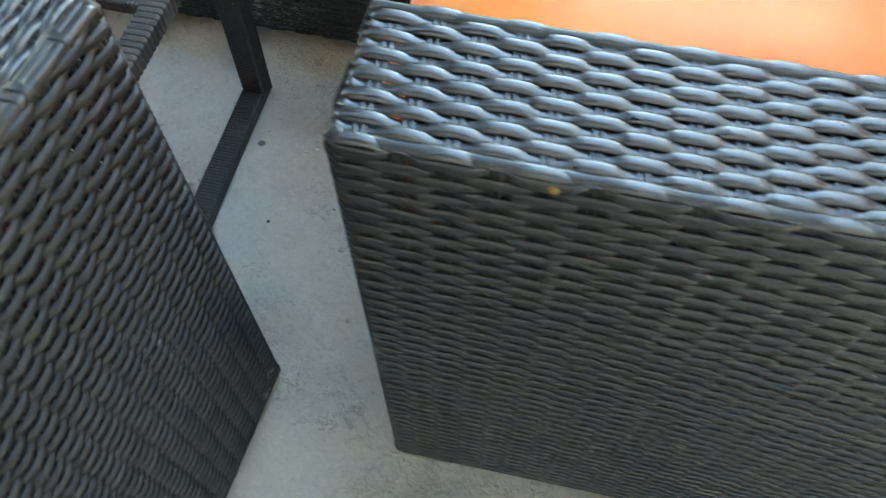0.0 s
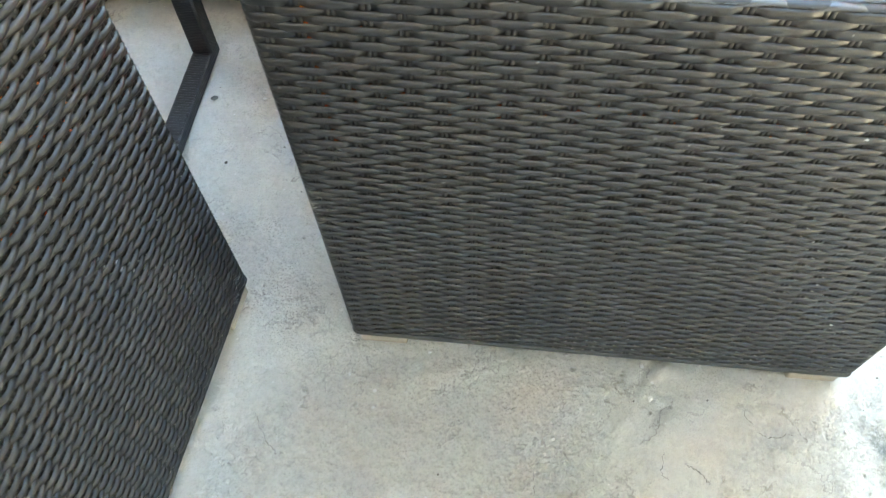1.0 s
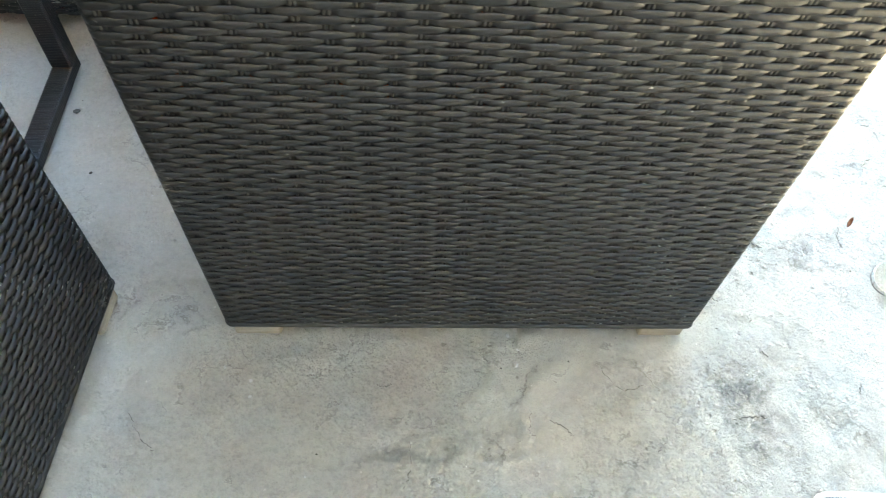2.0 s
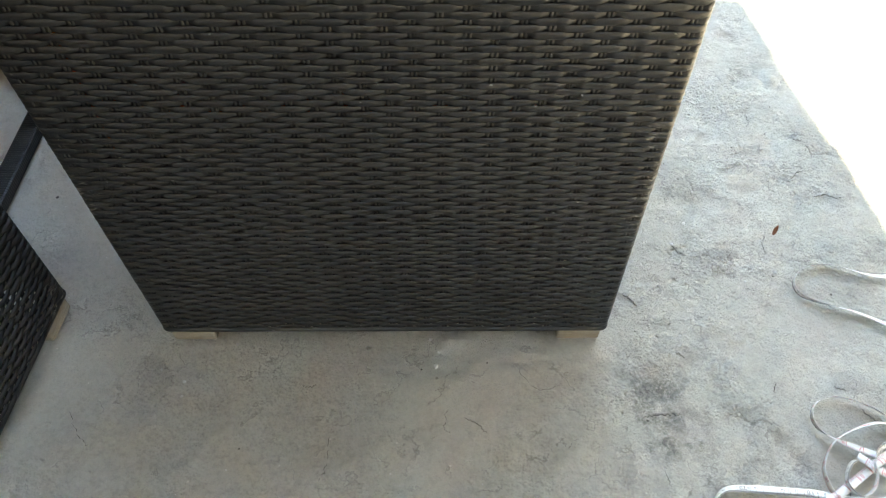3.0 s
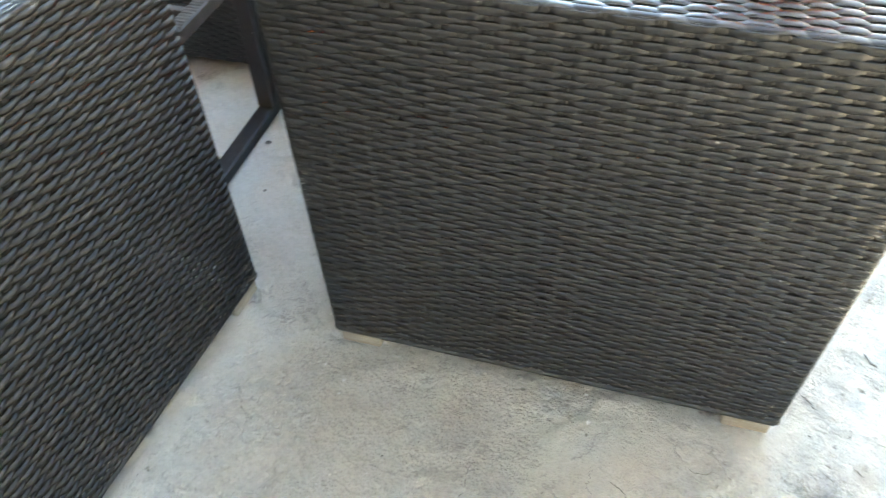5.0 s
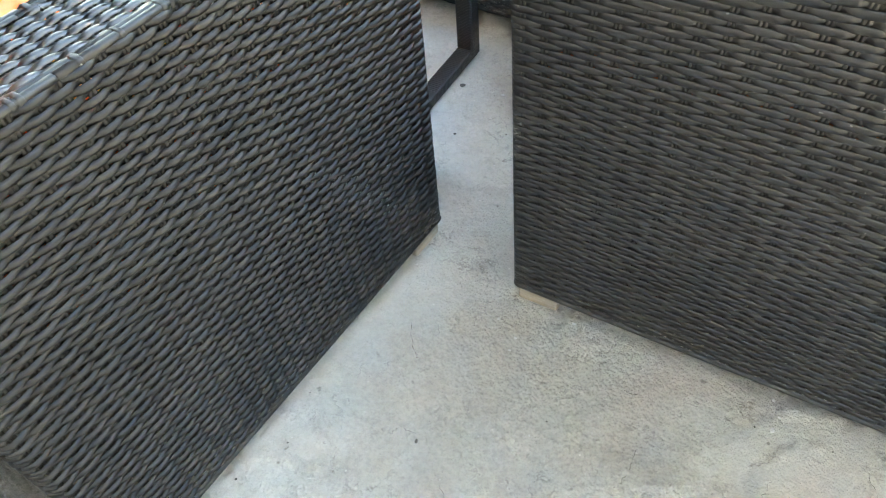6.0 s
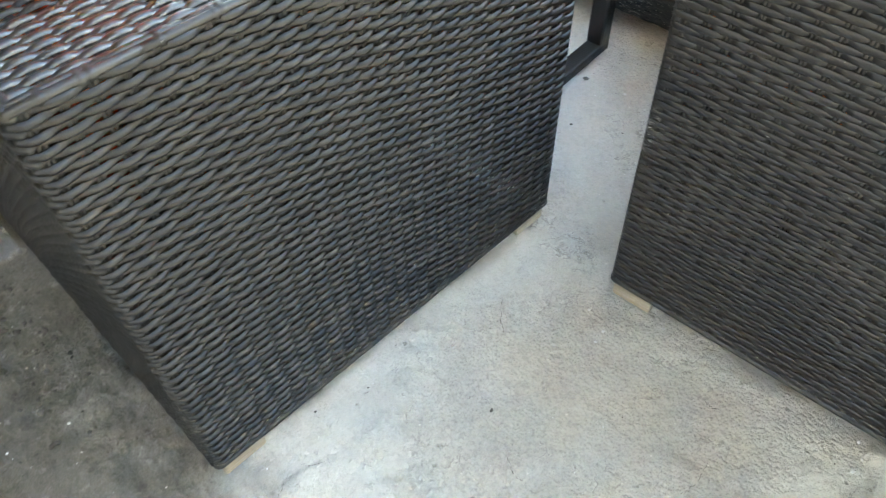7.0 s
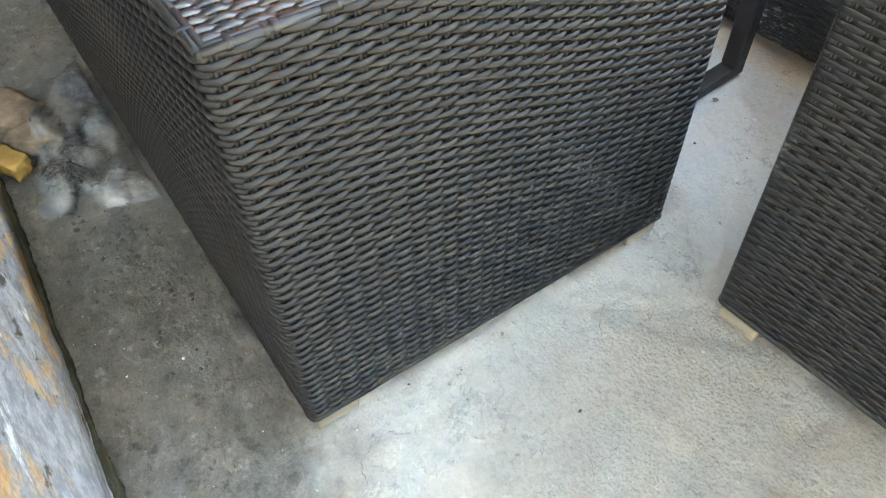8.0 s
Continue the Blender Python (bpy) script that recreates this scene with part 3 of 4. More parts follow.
def woven_seat(name, label, category, width, m, seed, strand, flare=0.0, full=True, weave=(0.0272, 0.0085, 0.0, 4), edge=binding, skin=RATTAN):
    """A boxy woven armchair or sofa that faces -x; its one side lies at y = 0, its front at x = 0. flare: how far the front leans out."""
    global SPACE, PITCH, WARP, PER, SKIN
    (SPACE, PITCH, WARP, PER), SKIN = weave, skin
    ob = thing(name, label, category, m)
    L, W, H, A = DEPTH, width, HIGH, ARM
    top, F = H - 0.004, lean(0.0, HIGH, flare)
    weave_wrapped(ob, "outer_skin", [(0, A), (0, 0), (L, 0), (L, W), (0, W), (0, W - A)], LEGS, top, "tight black woven rattan skin", seed, flare, strand)
    SKIN = ARM_SHEEN
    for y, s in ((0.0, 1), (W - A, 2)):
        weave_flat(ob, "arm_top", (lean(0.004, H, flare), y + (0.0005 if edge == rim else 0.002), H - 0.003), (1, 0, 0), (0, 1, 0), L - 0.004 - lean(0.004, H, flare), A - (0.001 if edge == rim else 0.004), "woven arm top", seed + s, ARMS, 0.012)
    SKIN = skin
    weave_flat(ob, "front_skin", (-0.003, W - A, LEGS), (0, -1, 0), (0, 0, 1), W - 2 * A, SEAT - LEGS, "woven front panel", seed + 3, strand)
    weave_flat(ob, "back_top", (L - A, A, H - 0.003), (1, 0, 0), (0, 1, 0), A - 0.006, W - 2 * A, "woven top of the backrest", seed + 4, strand)
    if full:
        weave_flat(ob, "arm_lining", (L - A, A, SEAT), (-1, 0, 0), (0, 0, 1), L - A, H - SEAT - 0.006, "woven inner side", seed + 5, strand)
        weave_flat(ob, "arm_lining", (0, W - A, SEAT), (1, 0, 0), (0, 0, 1), L - A, H - SEAT - 0.006, "woven inner side", seed + 6, strand)
        weave_flat(ob, "back_lining", (L - A, W - A, SEAT), (0, -1, 0), (0, 0, 1), W - 2 * A, H - SEAT - 0.006, "woven inner back", seed + 7, strand)
    for x in (F, L):
        for y in (0, W):
            bm = bmesh.new()
            bmesh.ops.create_uvsphere(bm, u_segments=12, v_segments=8, radius=0.0078)
            part("corner_cap", bm_mesh("corner_cap", bm, RATTAN, True), ob, at=pose(x + (0.0068 if x == F else -0.0068), y + (0.0068 if y == 0 else -0.0068), H - 0.0068))
    part("seat_deck", bm_mesh("seat_deck", box_geo((0.006, A, SEAT - 0.03), (L - A, W - A, SEAT), 0.004), STEEL), ob)
    for i, (a, b, n1, n2) in enumerate((
            ((F + 0.006, 0, H), (L - 0.004, 0, H), (0, -1, 0), (0, 0, 1)), ((F + 0.006, W, H), (L - 0.004, W, H), (0, 1, 0), (0, 0, 1)),
            ((L, 0.004, H), (L, W - 0.004, H), (1, 0, 0), (0, 0, 1)), ((F, A, H), (L - A, A, H), (0, 1, 0), (0, 0, 1)),
            ((F, W - A, H), (L - A, W - A, H), (0, -1, 0), (0, 0, 1)), ((L - A, A, H), (L - A, W - A, H), (-1, 0, 0), (0, 0, 1)))):
        edge(ob, a, b, n1, n2, seed + 20 + i)
    for x in (0.006, L - 0.080):
        for y in (0.003, W - 0.048):
            part("foot", bm_mesh("foot", box_geo((x, y, -0.004), (x + 0.074, y + 0.045, LEGS + 0.004), 0.004), FOOT), ob, "bare wooden foot block")
    return ob


def cushion(name, label, size, m, seed, puff=0.035):
    """A stuffed cushion with soft edges, a welt and a few creases; its base is at z = 0."""
    sx, sy, sz = size
    bm = bmesh.new()
    bmesh.ops.create_cube(bm, size=2.0)
    bmesh.ops.subdivide_edges(bm, edges=bm.edges[:], cuts=21, use_grid_fill=True)
    for v in bm.verts:
        x, y, z = v.co
        rnd = max(abs(x), abs(y))
        edge = max(0.0, 1 - rnd) ** 0.5
        h = sz / 2 * z * (0.62 + 0.38 * min(1.0, edge * 1.5))
        k = 1 - 0.035 * abs(z)
        w = noise.noise(Vector((x * 2.2 + seed, y * 2.2, z * 1.5))) * 0.010 + noise.noise(Vector((x * 6 + seed, y * 5, z))) * 0.004
        v.co = Vector((sx / 2 * x * k, sy / 2 * y * k, sz / 2 + h + puff * edge * z * 0.5 + w * (1 if z > -0.9 else 0)))
    ob = new(name, bm_mesh(name, bm, ORANGE, True))
    ob.matrix_world = m
    return tagged(ob, label, "cushion")


# ---- ground ----
def lattice(lo, hi, step, far):
    fine = np.arange(lo, hi + step / 2, step)
    left = [lo - d for d in (far, far * 0.3, far * 0.08, far * 0.02, 0.6, 0.2, 0.06)]
    right = [hi + d for d in (0.06, 0.2, 0.6, far * 0.02, far * 0.08, far * 0.3, far)]
    return np.concatenate([left, fine, right])


def value_noise(x, y, scale, seed):
    rng = np.random.RandomState(seed)
    tab = rng.rand(256, 256)
    x, y = x * scale + 1000, y * scale + 1000
    i, j = np.floor(x).astype(int), np.floor(y).astype(int)
    f, g = x - i, y - j
    f, g = f * f * (3 - 2 * f), g * g * (3 - 2 * g)
    t = lambda a, b: tab[a % 256, b % 256]
    return (t(i, j) * (1 - f) + t(i + 1, j) * f) * (1 - g) + (t(i, j + 1) * (1 - f) + t(i + 1, j + 1) * f) * g


def ground_height(x, y):
    fbm = lambda s, k: sum(value_noise(x, y, s * 2 ** o, k + o) * 0.5 ** o for o in range(4)) / 1.875
    step = lambda v, a, b: np.clip((v - a) / (b - a), 0, 1)
    rough = step(fbm(2.4, 11), 0.46, 0.60)
    h = (fbm(3.0, 1) - 0.5) * 0.003
    h += (0.55 + 0.45 * rough) * (fbm(38.0, 21) - 0.5) * 0.013
    flake = fbm(7.0, 31)
    h -= 0.0045 * step(flake, 0.555, 0.575) * step(fbm(5.0, 35), 0.45, 0.58)
    chips = np.clip(fbm(13.0, 45) - 0.60, 0, 1) * 7.0
    h -= 0.0065 * np.clip(chips, 0, 1) * step(fbm(3.5, 47), 0.42, 0.55)
    h -= 0.0030 * step(fbm(16.0, 41), 0.62, 0.67)
    dirty_shaded = step(-(0.55 * x + y) + (fbm(7.0, 51) - 0.5) * 0.3, 0.72, 0.85)
    h += dirty_shaded * ((fbm(22.0, 61) - 0.5) * 0.010 + (fbm(60.0, 65) - 0.5) * 0.005)
    # hairline joints behind the seats
    for y0, s in ((0.105, 0.02), (0.215, -0.015)):
        d = np.abs(y - y0 - s * x - (value_noise(x, y * 0, 12.0, 71) - 0.5) * 0.012)
        h -= 0.002 * np.clip(1 - d / 0.006, 0, 1) * (x < 0.9) * (x > -1.4)
    return np.minimum(h, 0.004) - 0.004


gx, gy = lattice(-1.5, 1.9, 0.006, 400.0), lattice(-1.25, 1.15, 0.006, 400.0)
GX, GY = np.meshgrid(gx, gy)
GZ = ground_height(GX, GY) * ((np.abs(GX) < 2.6) & (np.abs(GY) < 2.0))
nxg, nyg = len(gx), len(gy)
me = bpy.data.meshes.new("ground")
me.vertices.add(nxg * nyg)
me.vertices.foreach_set("co", np.stack([GX, GY, GZ], -1).reshape(-1))
quads = (np.arange(nyg - 1)[:, None] * nxg + np.arange(nxg - 1)[None, :]).reshape(-1)
quads = np.stack([quads, quads + 1, quads + nxg + 1, quads + nxg], -1)
me.loops.add(quads.size)
me.loops.foreach_set("vertex_index", quads.reshape(-1).astype(np.int32))
me.polygons.add(len(quads))
me.polygons.foreach_set("loop_start", (np.arange(len(quads)) * 4).astype(np.int32))
me.polygons.foreach_set("use_smooth", np.ones(len(quads), dtype=bool))
me.materials.append(CONCRETE)
me.update(calc_edges=True)
me.validate()
ground = tagged(new("ground", me), "worn grey concrete with spalls, grit and stains", "ground", kind="structure")


# ---- unseen roof and walls, added to shade the place ----
ROOF, EAVE = 5.5, 1.35
shift = Vector((sun_dir.x, sun_dir.y, 0)) * (ROOF / sun_dir.z)


def shed_roof(y_from, y_to):
    """A high sheet with an uneven side edge, added out of view so that its shadow ends beside the armchair."""
    bm, rows = bmesh.new(), []
    for i in range(241):
        y = y_from + i * (y_to - y_from) / 240
        ys = y - shift.y
        x = 1.301 - 0.11 * (ys - 0.6) + 0.007 * math.tanh((0.46 - ys) * 12) + 0.003 * math.sin(ys * 17.0) + shift.x
        rows.append([bm.verts.new((px, y, z)) for px, z in ((-7.0, ROOF), (x, ROOF), (x, ROOF + 0.06), (-7.0, ROOF + 0.06))])
    for a, b in zip(rows, rows[1:]):
        for k in range(4):
            bm.faces.new((a[k], a[(k + 1) % 4], b[(k + 1) % 4], b[k]))
    bm.faces.new(rows[0])
    bm.faces.new(rows[-1][::-1])
    bmesh.ops.recalc_face_normals(bm, faces=bm.faces[:])
    return bm


tagged(new("ceiling", bm_mesh("ceiling", shed_roof(-6.0, EAVE), SHEET)), "high plain grey sheet added out of view to shade the place", "roof", kind="structure")
# plain walls added out of view to block sky and steer the bounce
tagged(new("wall_south", bm_mesh("wall_south", box_geo((-7.0, -7.25, -0.02), (3.5, -7.0, ROOF)), PLASTER)), "plain plastered wall added out of view to close the south", "wall", kind="structure")
tagged(new("wall_north", bm_mesh("wall_north", box_geo((-3.4, 1.95, -0.02), (-0.35, 2.15, ROOF)), DARKWALL)), "plain dark wall added out of view to cut skylight behind the seats", "wall", kind="structure")
tagged(new("wall_west", bm_mesh("wall_west", box_geo((-3.6, -7.0, -0.02), (-3.4, EAVE, ROOF)), DARKWALL)), "plain dark wall added out of view to dim the west side", "wall", kind="structure")
tagged(new("wall_east", bm_mesh("wall_east", box_geo((3.5, -9.0, -0.02), (3.7, 14.0, 5.6)), PLASTER)), "plain grey plastered wall added out of view to block the east sky", "wall", kind="structure")

# ---- the seats ----
armchair = woven_seat("armchair", "black woven rattan armchair on wooden foot blocks", "armchair", 0.75, pose(0, 0, 0), 100, FLAT, 0.024, weave=(0.0284, 0.0084, 0.0, 10), edge=rim)
B_TURN = -94.6
sofa_m = pose(-0.191, 0.079, 0, 0, 0, B_TURN) @ pose(0, -1.75, 0)
sofa = woven_seat("sofa", "long black woven rattan sofa beside the armchair", "sofa", 1.75, sofa_m, 200, ROUND, weave=(0.0252, 0.0080, 0.022, 6), skin=MATT)
far_m = pose(-0.03, 0.732, 0, 0, 0, 90)
far_sofa = woven_seat("sofa", "black woven rattan sofa behind the low table, splashed white", "sofa", 1.45, far_m, 300, FLAT, 0.0, False)

cushion("seat_cushion", "bright orange seat cushion on the armchair", (0.68, 0.505, 0.31), pose(0.285, 0.375, SEAT), 1)
cushion("back_cushion", "bright orange back cushion on the armchair", (0.52, 0.49, 0.15), pose(0.475, 0.375, 0.70, 0, 99, 0), 2)
for k in range(2):
    y = ARM + 0.005 + 0.3725 + k * 0.75
    cushion("seat_cushion", "bright orange seat cushion on the long sofa", (0.62, 0.74, 0.27), sofa_m @ pose(0.30, 1.75 - y, SEAT), 3 + k)
    cushion("back_cushion", "bright orange back cushion on the long sofa", (0.52, 0.745, 0.20), sofa_m @ pose(0.455, 1.75 - y, 0.545, 0, 99, 0), 5 + k)


# ---- low table ----
def ribbed_bar(parent, name, a, b, w, h, rib=0.0062, deep=0.0019, material=None, label=""):
    """A bar wrapped crosswise in narrow rattan: a ripple along its length."""
    a, b = Vector(a), Vector(b)
    d = (b - a).normalized()
    up = Vector((0, 0, 1)) if abs(d.z) < 0.9 else Vector((0, 1, 0))
    side = d.cross(up).normalized()
    n = max(2, int((b - a).length / rib))
    prof = [(-1, -0.8), (-0.8, -1), (0.8, -1), (1, -0.8), (1, 0.8), (0.8, 1), (-0.8, 1), (-1, 0.8)]
    verts, faces, rings = [], [], []
    for i in range(n):
        for q, s in ((0.04, -deep), (0.22, -deep * 0.1), (0.5, 0.0), (0.78, -deep * 0.1), (0.96, -deep)):
            rings.append((a + d * ((b - a).length * (i + q) / n), s))
    for c, s in rings:
        verts += [c + side * (x * (w / 2 + s)) + up * (y * (h / 2 + s)) for x, y in prof]
    for i in range(len(rings) - 1):
        for j in range(8):
            faces.append((i * 8 + j, i * 8 + (j + 1) % 8, (i + 1) * 8 + (j + 1) % 8, (i + 1) * 8 + j))
    faces += [tuple(range(8)), tuple(range(len(verts) - 8, len(verts)))]
    return part(name, (verts, faces, material or RATTAN, False), parent, label)


table = thing("coffee_table", "low table frame bound in black rattan, without a top", "table")
X0, X1, Y0, Y1, TOP = -0.405, -1.15, 0.235, 0.592, 0.368
for x in (X0, X1):
    for y in (Y0, Y1):
        ribbed_bar(table, "leg", (x, y, 0.028), (x, y, TOP + 0.01), 0.042, 0.040, 0.0040, 0.0005)
    ribbed_bar(table, "runner", (x, Y0 - 0.02, 0.014), (x, Y1 + 0.02, 0.014), 0.040, 0.028, 0.0062, 0.0011)
    ribbed_bar(table, "rail", (x + (0.008 if x == X0 else -0.008), Y0 + 0.021, TOP), (x + (0.008 if x == X0 else -0.008), Y1 - 0.021, TOP), 0.034, 0.030, 0.0100, 0.0019, DUSTY)
for y in (Y0, Y1):
    ribbed_bar(table, "rail", (X0 - 0.021, y, TOP), (X1 + 0.021, y, TOP), 0.024, 0.024)
ribbed_bar(table, "crossbar", (X0 - 0.005, 0.40, TOP), (X1 + 0.005, 0.40, TOP), 0.018, 0.018, 0.0055, 0.0012, DUSTY)


# ---- measuring tape ----
def spline(ctrl, per=8):
    """A smooth line through control points of any dimension."""
    c = [np.array(p, float) for p in ctrl]
    c = [2 * c[0] - c[1], *c, 2 * c[-1] - c[-2]]
    out = []
    for i in range(1, len(c) - 2):
        for k in range(per):
            t = k / per
            out.append(0.5 * (2 * c[i] + (c[i + 1] - c[i - 1]) * t + (2 * c[i - 1] - 5 * c[i] + 4 * c[i + 1] - c[i + 2]) * t * t + (3 * c[i] - c[i - 1] - 3 * c[i + 1] + c[i + 2]) * t ** 3))
    out.append(c[-2])
    return out


def glyph(value, material, size):
    """A number from the single digits, as one small mesh; size 1 is about 4.4 mm high."""
    text, verts, faces = str(value), [], []
    for k, ch in enumerate(text):
        me, n = DIGITS[int(ch)], len(verts)
        dx = (k - (len(text) - 1) / 2) * 0.0038
        verts += [((v.co.x + dx) * size, v.co.y * size, 0.0) for v in me.vertices]
        faces += [tuple(i + n for i in f.vertices) for f in me.polygons]
    return mesh_of("figure", verts, faces, material, False)


def tape_run(parent, ctrl, cm, inch, cm_side=1):
    """One run of the ribbon, 13 mm wide: centimetres in black on one face, inches in red on the other.
    ctrl: x, y, z and the ribbon's roll in degrees (0: flat, 90: on edge). cm, inch: a figure, its place and the sense in which figures rise."""
    p = spline(ctrl)
    frames, s = [], [0.0]
    for i, q in enumerate(p):
        a, b = p[max(0, i - 1)], p[min(len(p) - 1, i + 1)]
        d = Vector(b[:3] - a[:3]).normalized()
        side = Vector((0, 0, 1)).cross(d).normalized()
        r = radians(q[3])
        across = side * math.cos(r) + d.cross(side) * math.sin(r)
        frames.append((Vector(q[:3]), d, across, d.cross(across)))
        if i:
            s.append(s[-1] + float(np.linalg.norm(q[:3] - p[i - 1][:3])))
    hw, th = 0.0065, 0.00035
    verts, faces = [], []
    for c, d, x, n in frames:
        verts += [c - x * hw, c + x * hw, c + x * hw + n * th, c - x * hw + n * th]
    for i in range(len(frames) - 1):
        for j in range(4):
            faces.append((4 * i + j, 4 * i + (j + 1) % 4, 4 * i + 4 + (j + 1) % 4, 4 * i + 4 + j))
    run = part("ribbon", (verts, faces, TAPE), parent)

    def at(length):
        i = max(0, min(len(s) - 2, int(np.searchsorted(s, length)) - 1))
        t = (length - s[i]) / max(1e-6, s[i + 1] - s[i])
        f, g = frames[i], frames[i + 1]
        return [f[k] * (1 - t) + g[k] * t for k in range(4)]

    for (value, x0, y0, sense), step, parts, face, ink in ((cm, 0.01, 10, cm_side, INK), (inch, 0.0254, 8, -cm_side, RED)):
        zero = s[min(range(len(p)), key=lambda i: (p[i][0] - x0) ** 2 + (p[i][1] - y0) ** 2)]
        marks = []
        for n in range(int(-zero * parts / step), int((s[-1] - zero) * parts / step) + 1):
            pos = zero + n * step / parts
            if not 0.001 < pos < s[-1] - 0.001:
                continue
            c, d, x, nn = at(pos)
            right, out = d * sense, nn * face
            up = out.cross(right)
            o = c + nn * (th + 0.00015 if face > 0 else -0.00015)
            long = (0.0125 if n % parts == 0 and ink == RED else 0.0050) if n % parts == 0 else (0.0042 if n * 2 % parts == 0 else 0.0031)
            w = d * (0.00030 if n % parts else 0.00042)
            e, f = up * hw * 0.97, up * (hw * 0.97 - long)
            marks.append(([o + e - w, o + e + w, o + f + w, o + f - w], [(0, 1, 2, 3)]))
            figure = value + sense * n // parts if n % parts == 0 else 0
            if figure > 0:
                tens = ink == RED or figure % 10 == 0
                m = Matrix((right, up, out)).transposed().to_4x4()
                part("figure", glyph(figure, ink, 1.55 if tens else 0.85), run, at=Matrix.Translation(o - up * (0.0016 if tens else 0.0026) + right * (0.0045 if ink == RED else 0.0)) @ m)
        tagged(part("scale", (*joined(marks), ink, False), run), kind="stuff")
    return run


tape = thing("measuring_tape", "white tailor's measuring tape in loose coils on the concrete", "measuring tape")
tape_run(tape, [(1.20, -0.245, 0.004, 0), (1.165, -0.268, 0.006, 5), (1.12, -0.282, 0.006, 8), (1.07, -0.28, 0.006, 8), (1.024, -0.27, 0.004, 5), (0.973, -0.265, 0.003, 4), (0.924, -0.262, 0.004, 10), (0.892, -0.264, 0.006, 40), (0.873, -0.28, 0.0075, 80),
                (0.878, -0.293, 0.0075, 95), (0.912, -0.311, 0.0075, 110), (0.958, -0.31, 0.008, 140), (1.009, -0.297, 0.009, 165), (1.054, -0.274, 0.013, 172), (1.093, -0.249, 0.014, 176), (1.136, -0.222, 0.012, 178),
                (1.19, -0.192, 0.009, 180), (1.27, -0.15, 0.006, 180)], (10, 1.017, -0.268, 1), (6, 1.001, -0.297, 1))
tape_run(tape, [(1.27, -0.24, 0.004, 0), (1.215, -0.215, 0.006, 15), (1.185, -0.18, 0.007, 40), (1.173, -0.146, 0.0075, 60), (1.141, -0.124, 0.0075, 60), (1.103, -0.113, 0.0075, 70), (1.073, -0.122, 0.0075, 80),
                (1.057, -0.142, 0.0075, 90), (1.059, -0.166, 0.0075, 105), (1.078, -0.184, 0.008, 135), (1.10, -0.197, 0.010, 158), (1.135, -0.213, 0.010, 168), (1.17, -0.231, 0.008, 175), (1.28, -0.26, 0.004, 180)], (70, 1.105, -0.114, -1), (9, 1.073, -0.180, -1))
tape_run(tape, [(1.27, -0.10, 0.004, 30), (1.194, -0.162, 0.012, 45), (1.151, -0.163, 0.018, 50), (1.112, -0.173, 0.017, 65), (1.075, -0.192, 0.014, 82), (1.051, -0.223, 0.010, 90), (1.046, -0.247, 0.0085, 90),
                (1.052, -0.274, 0.008, 92), (1.067, -0.29, 0.008, 110), (1.105, -0.303, 0.007, 140), (1.18, -0.32, 0.004, 170)], (10, 1.064, -0.292, 1), (14, 1.151, -0.163, -1), -1)
tape_run(tape, [(1.116, -0.236, 0.016, 50), (1.094, -0.225, 0.020, 60), (1.076, -0.24, 0.022, 80), (1.070, -0.261, 0.019, 95), (1.086, -0.278, 0.018, 110), (1.106, -0.267, 0.020, 100), (1.116, -0.249, 0.022, 85), (1.122, -0.225, 0.020, 70), (1.15, -0.20, 0.010, 40), (1.22, -0.17, 0.004, 10)], (13, 1.094, -0.225, 1), (4, 1.15, -0.245, -1))
tape_run(tape, [(1.104, -0.214, 0.012, 0), (1.128, -0.234, 0.010, 3), (1.154, -0.249, 0.006, 0)], (3, 1.12, -0.228, 1), (4, 1.136, -0.238, 1), -1)
tape_run(tape, [(1.42, 0.12, 0.003, 0), (1.296, 0.128, 0.004, 6), (1.248, 0.13, 0.006, 25), (1.182, 0.152, 0.007, 55), (1.134, 0.146, 0.0075, 75), (1.106, 0.119, 0.0075, 88), (1.105, 0.091, 0.0075, 98), (1.128, 0.073, 0.0075, 112), (1.165, 0.06, 0.007, 132), (1.201, 0.047, 0.006, 145), (1.257, 0.015, 0.005, 160), (1.36, -0.05, 0.003, 178)], (70, 1.233, 0.134, -1), (5, 1.105, 0.098, -1))


# ---- weathered beam behind the long sofa ----
def rough_beam(name, label, category, a, b, width, height, material, seed, wob=0.008):
    a, b = Vector(a), Vector(b)
    d = (b - a).normalized()
    side = Vector((d.y, -d.x, 0))
    prof = []
    for k in range(28):
        t = 2 * math.pi * k / 28
        c, q = math.cos(t), math.sin(t)
        prof.append((math.copysign(abs(c) ** 0.35, c), math.copysign(abs(q) ** 0.40, q)))
    n, verts, faces = 150, [], []
    for i in range(n + 1):
        u = i / n
        c = a + d * ((b - a).length * u)
        for j, (x, z) in enumerate(prof):
            w = Vector((u * 9 + seed, x * 1.3, z * 1.3))
            r = noise.noise(w) * wob + noise.noise(w * 4.0) * wob * 0.5 + noise.noise(w * 13.0) * wob * 0.2
            verts.append(c + side * (x * (width / 2 + r)) + Vector((0, 0, max(0.0, height / 2 + z * (height / 2 + r)))))
    for i in range(n):
        for j in range(28):
            faces.append((i * 28 + j, i * 28 + (j + 1) % 28, (i + 1) * 28 + (j + 1) % 28, (i + 1) * 28 + j))
    faces += [tuple(range(27, -1, -1)), tuple(range(n * 28, n * 28 + 28))]
    ob = new(name, mesh_of(name, verts, faces, material))
    return tagged(ob, label, category)


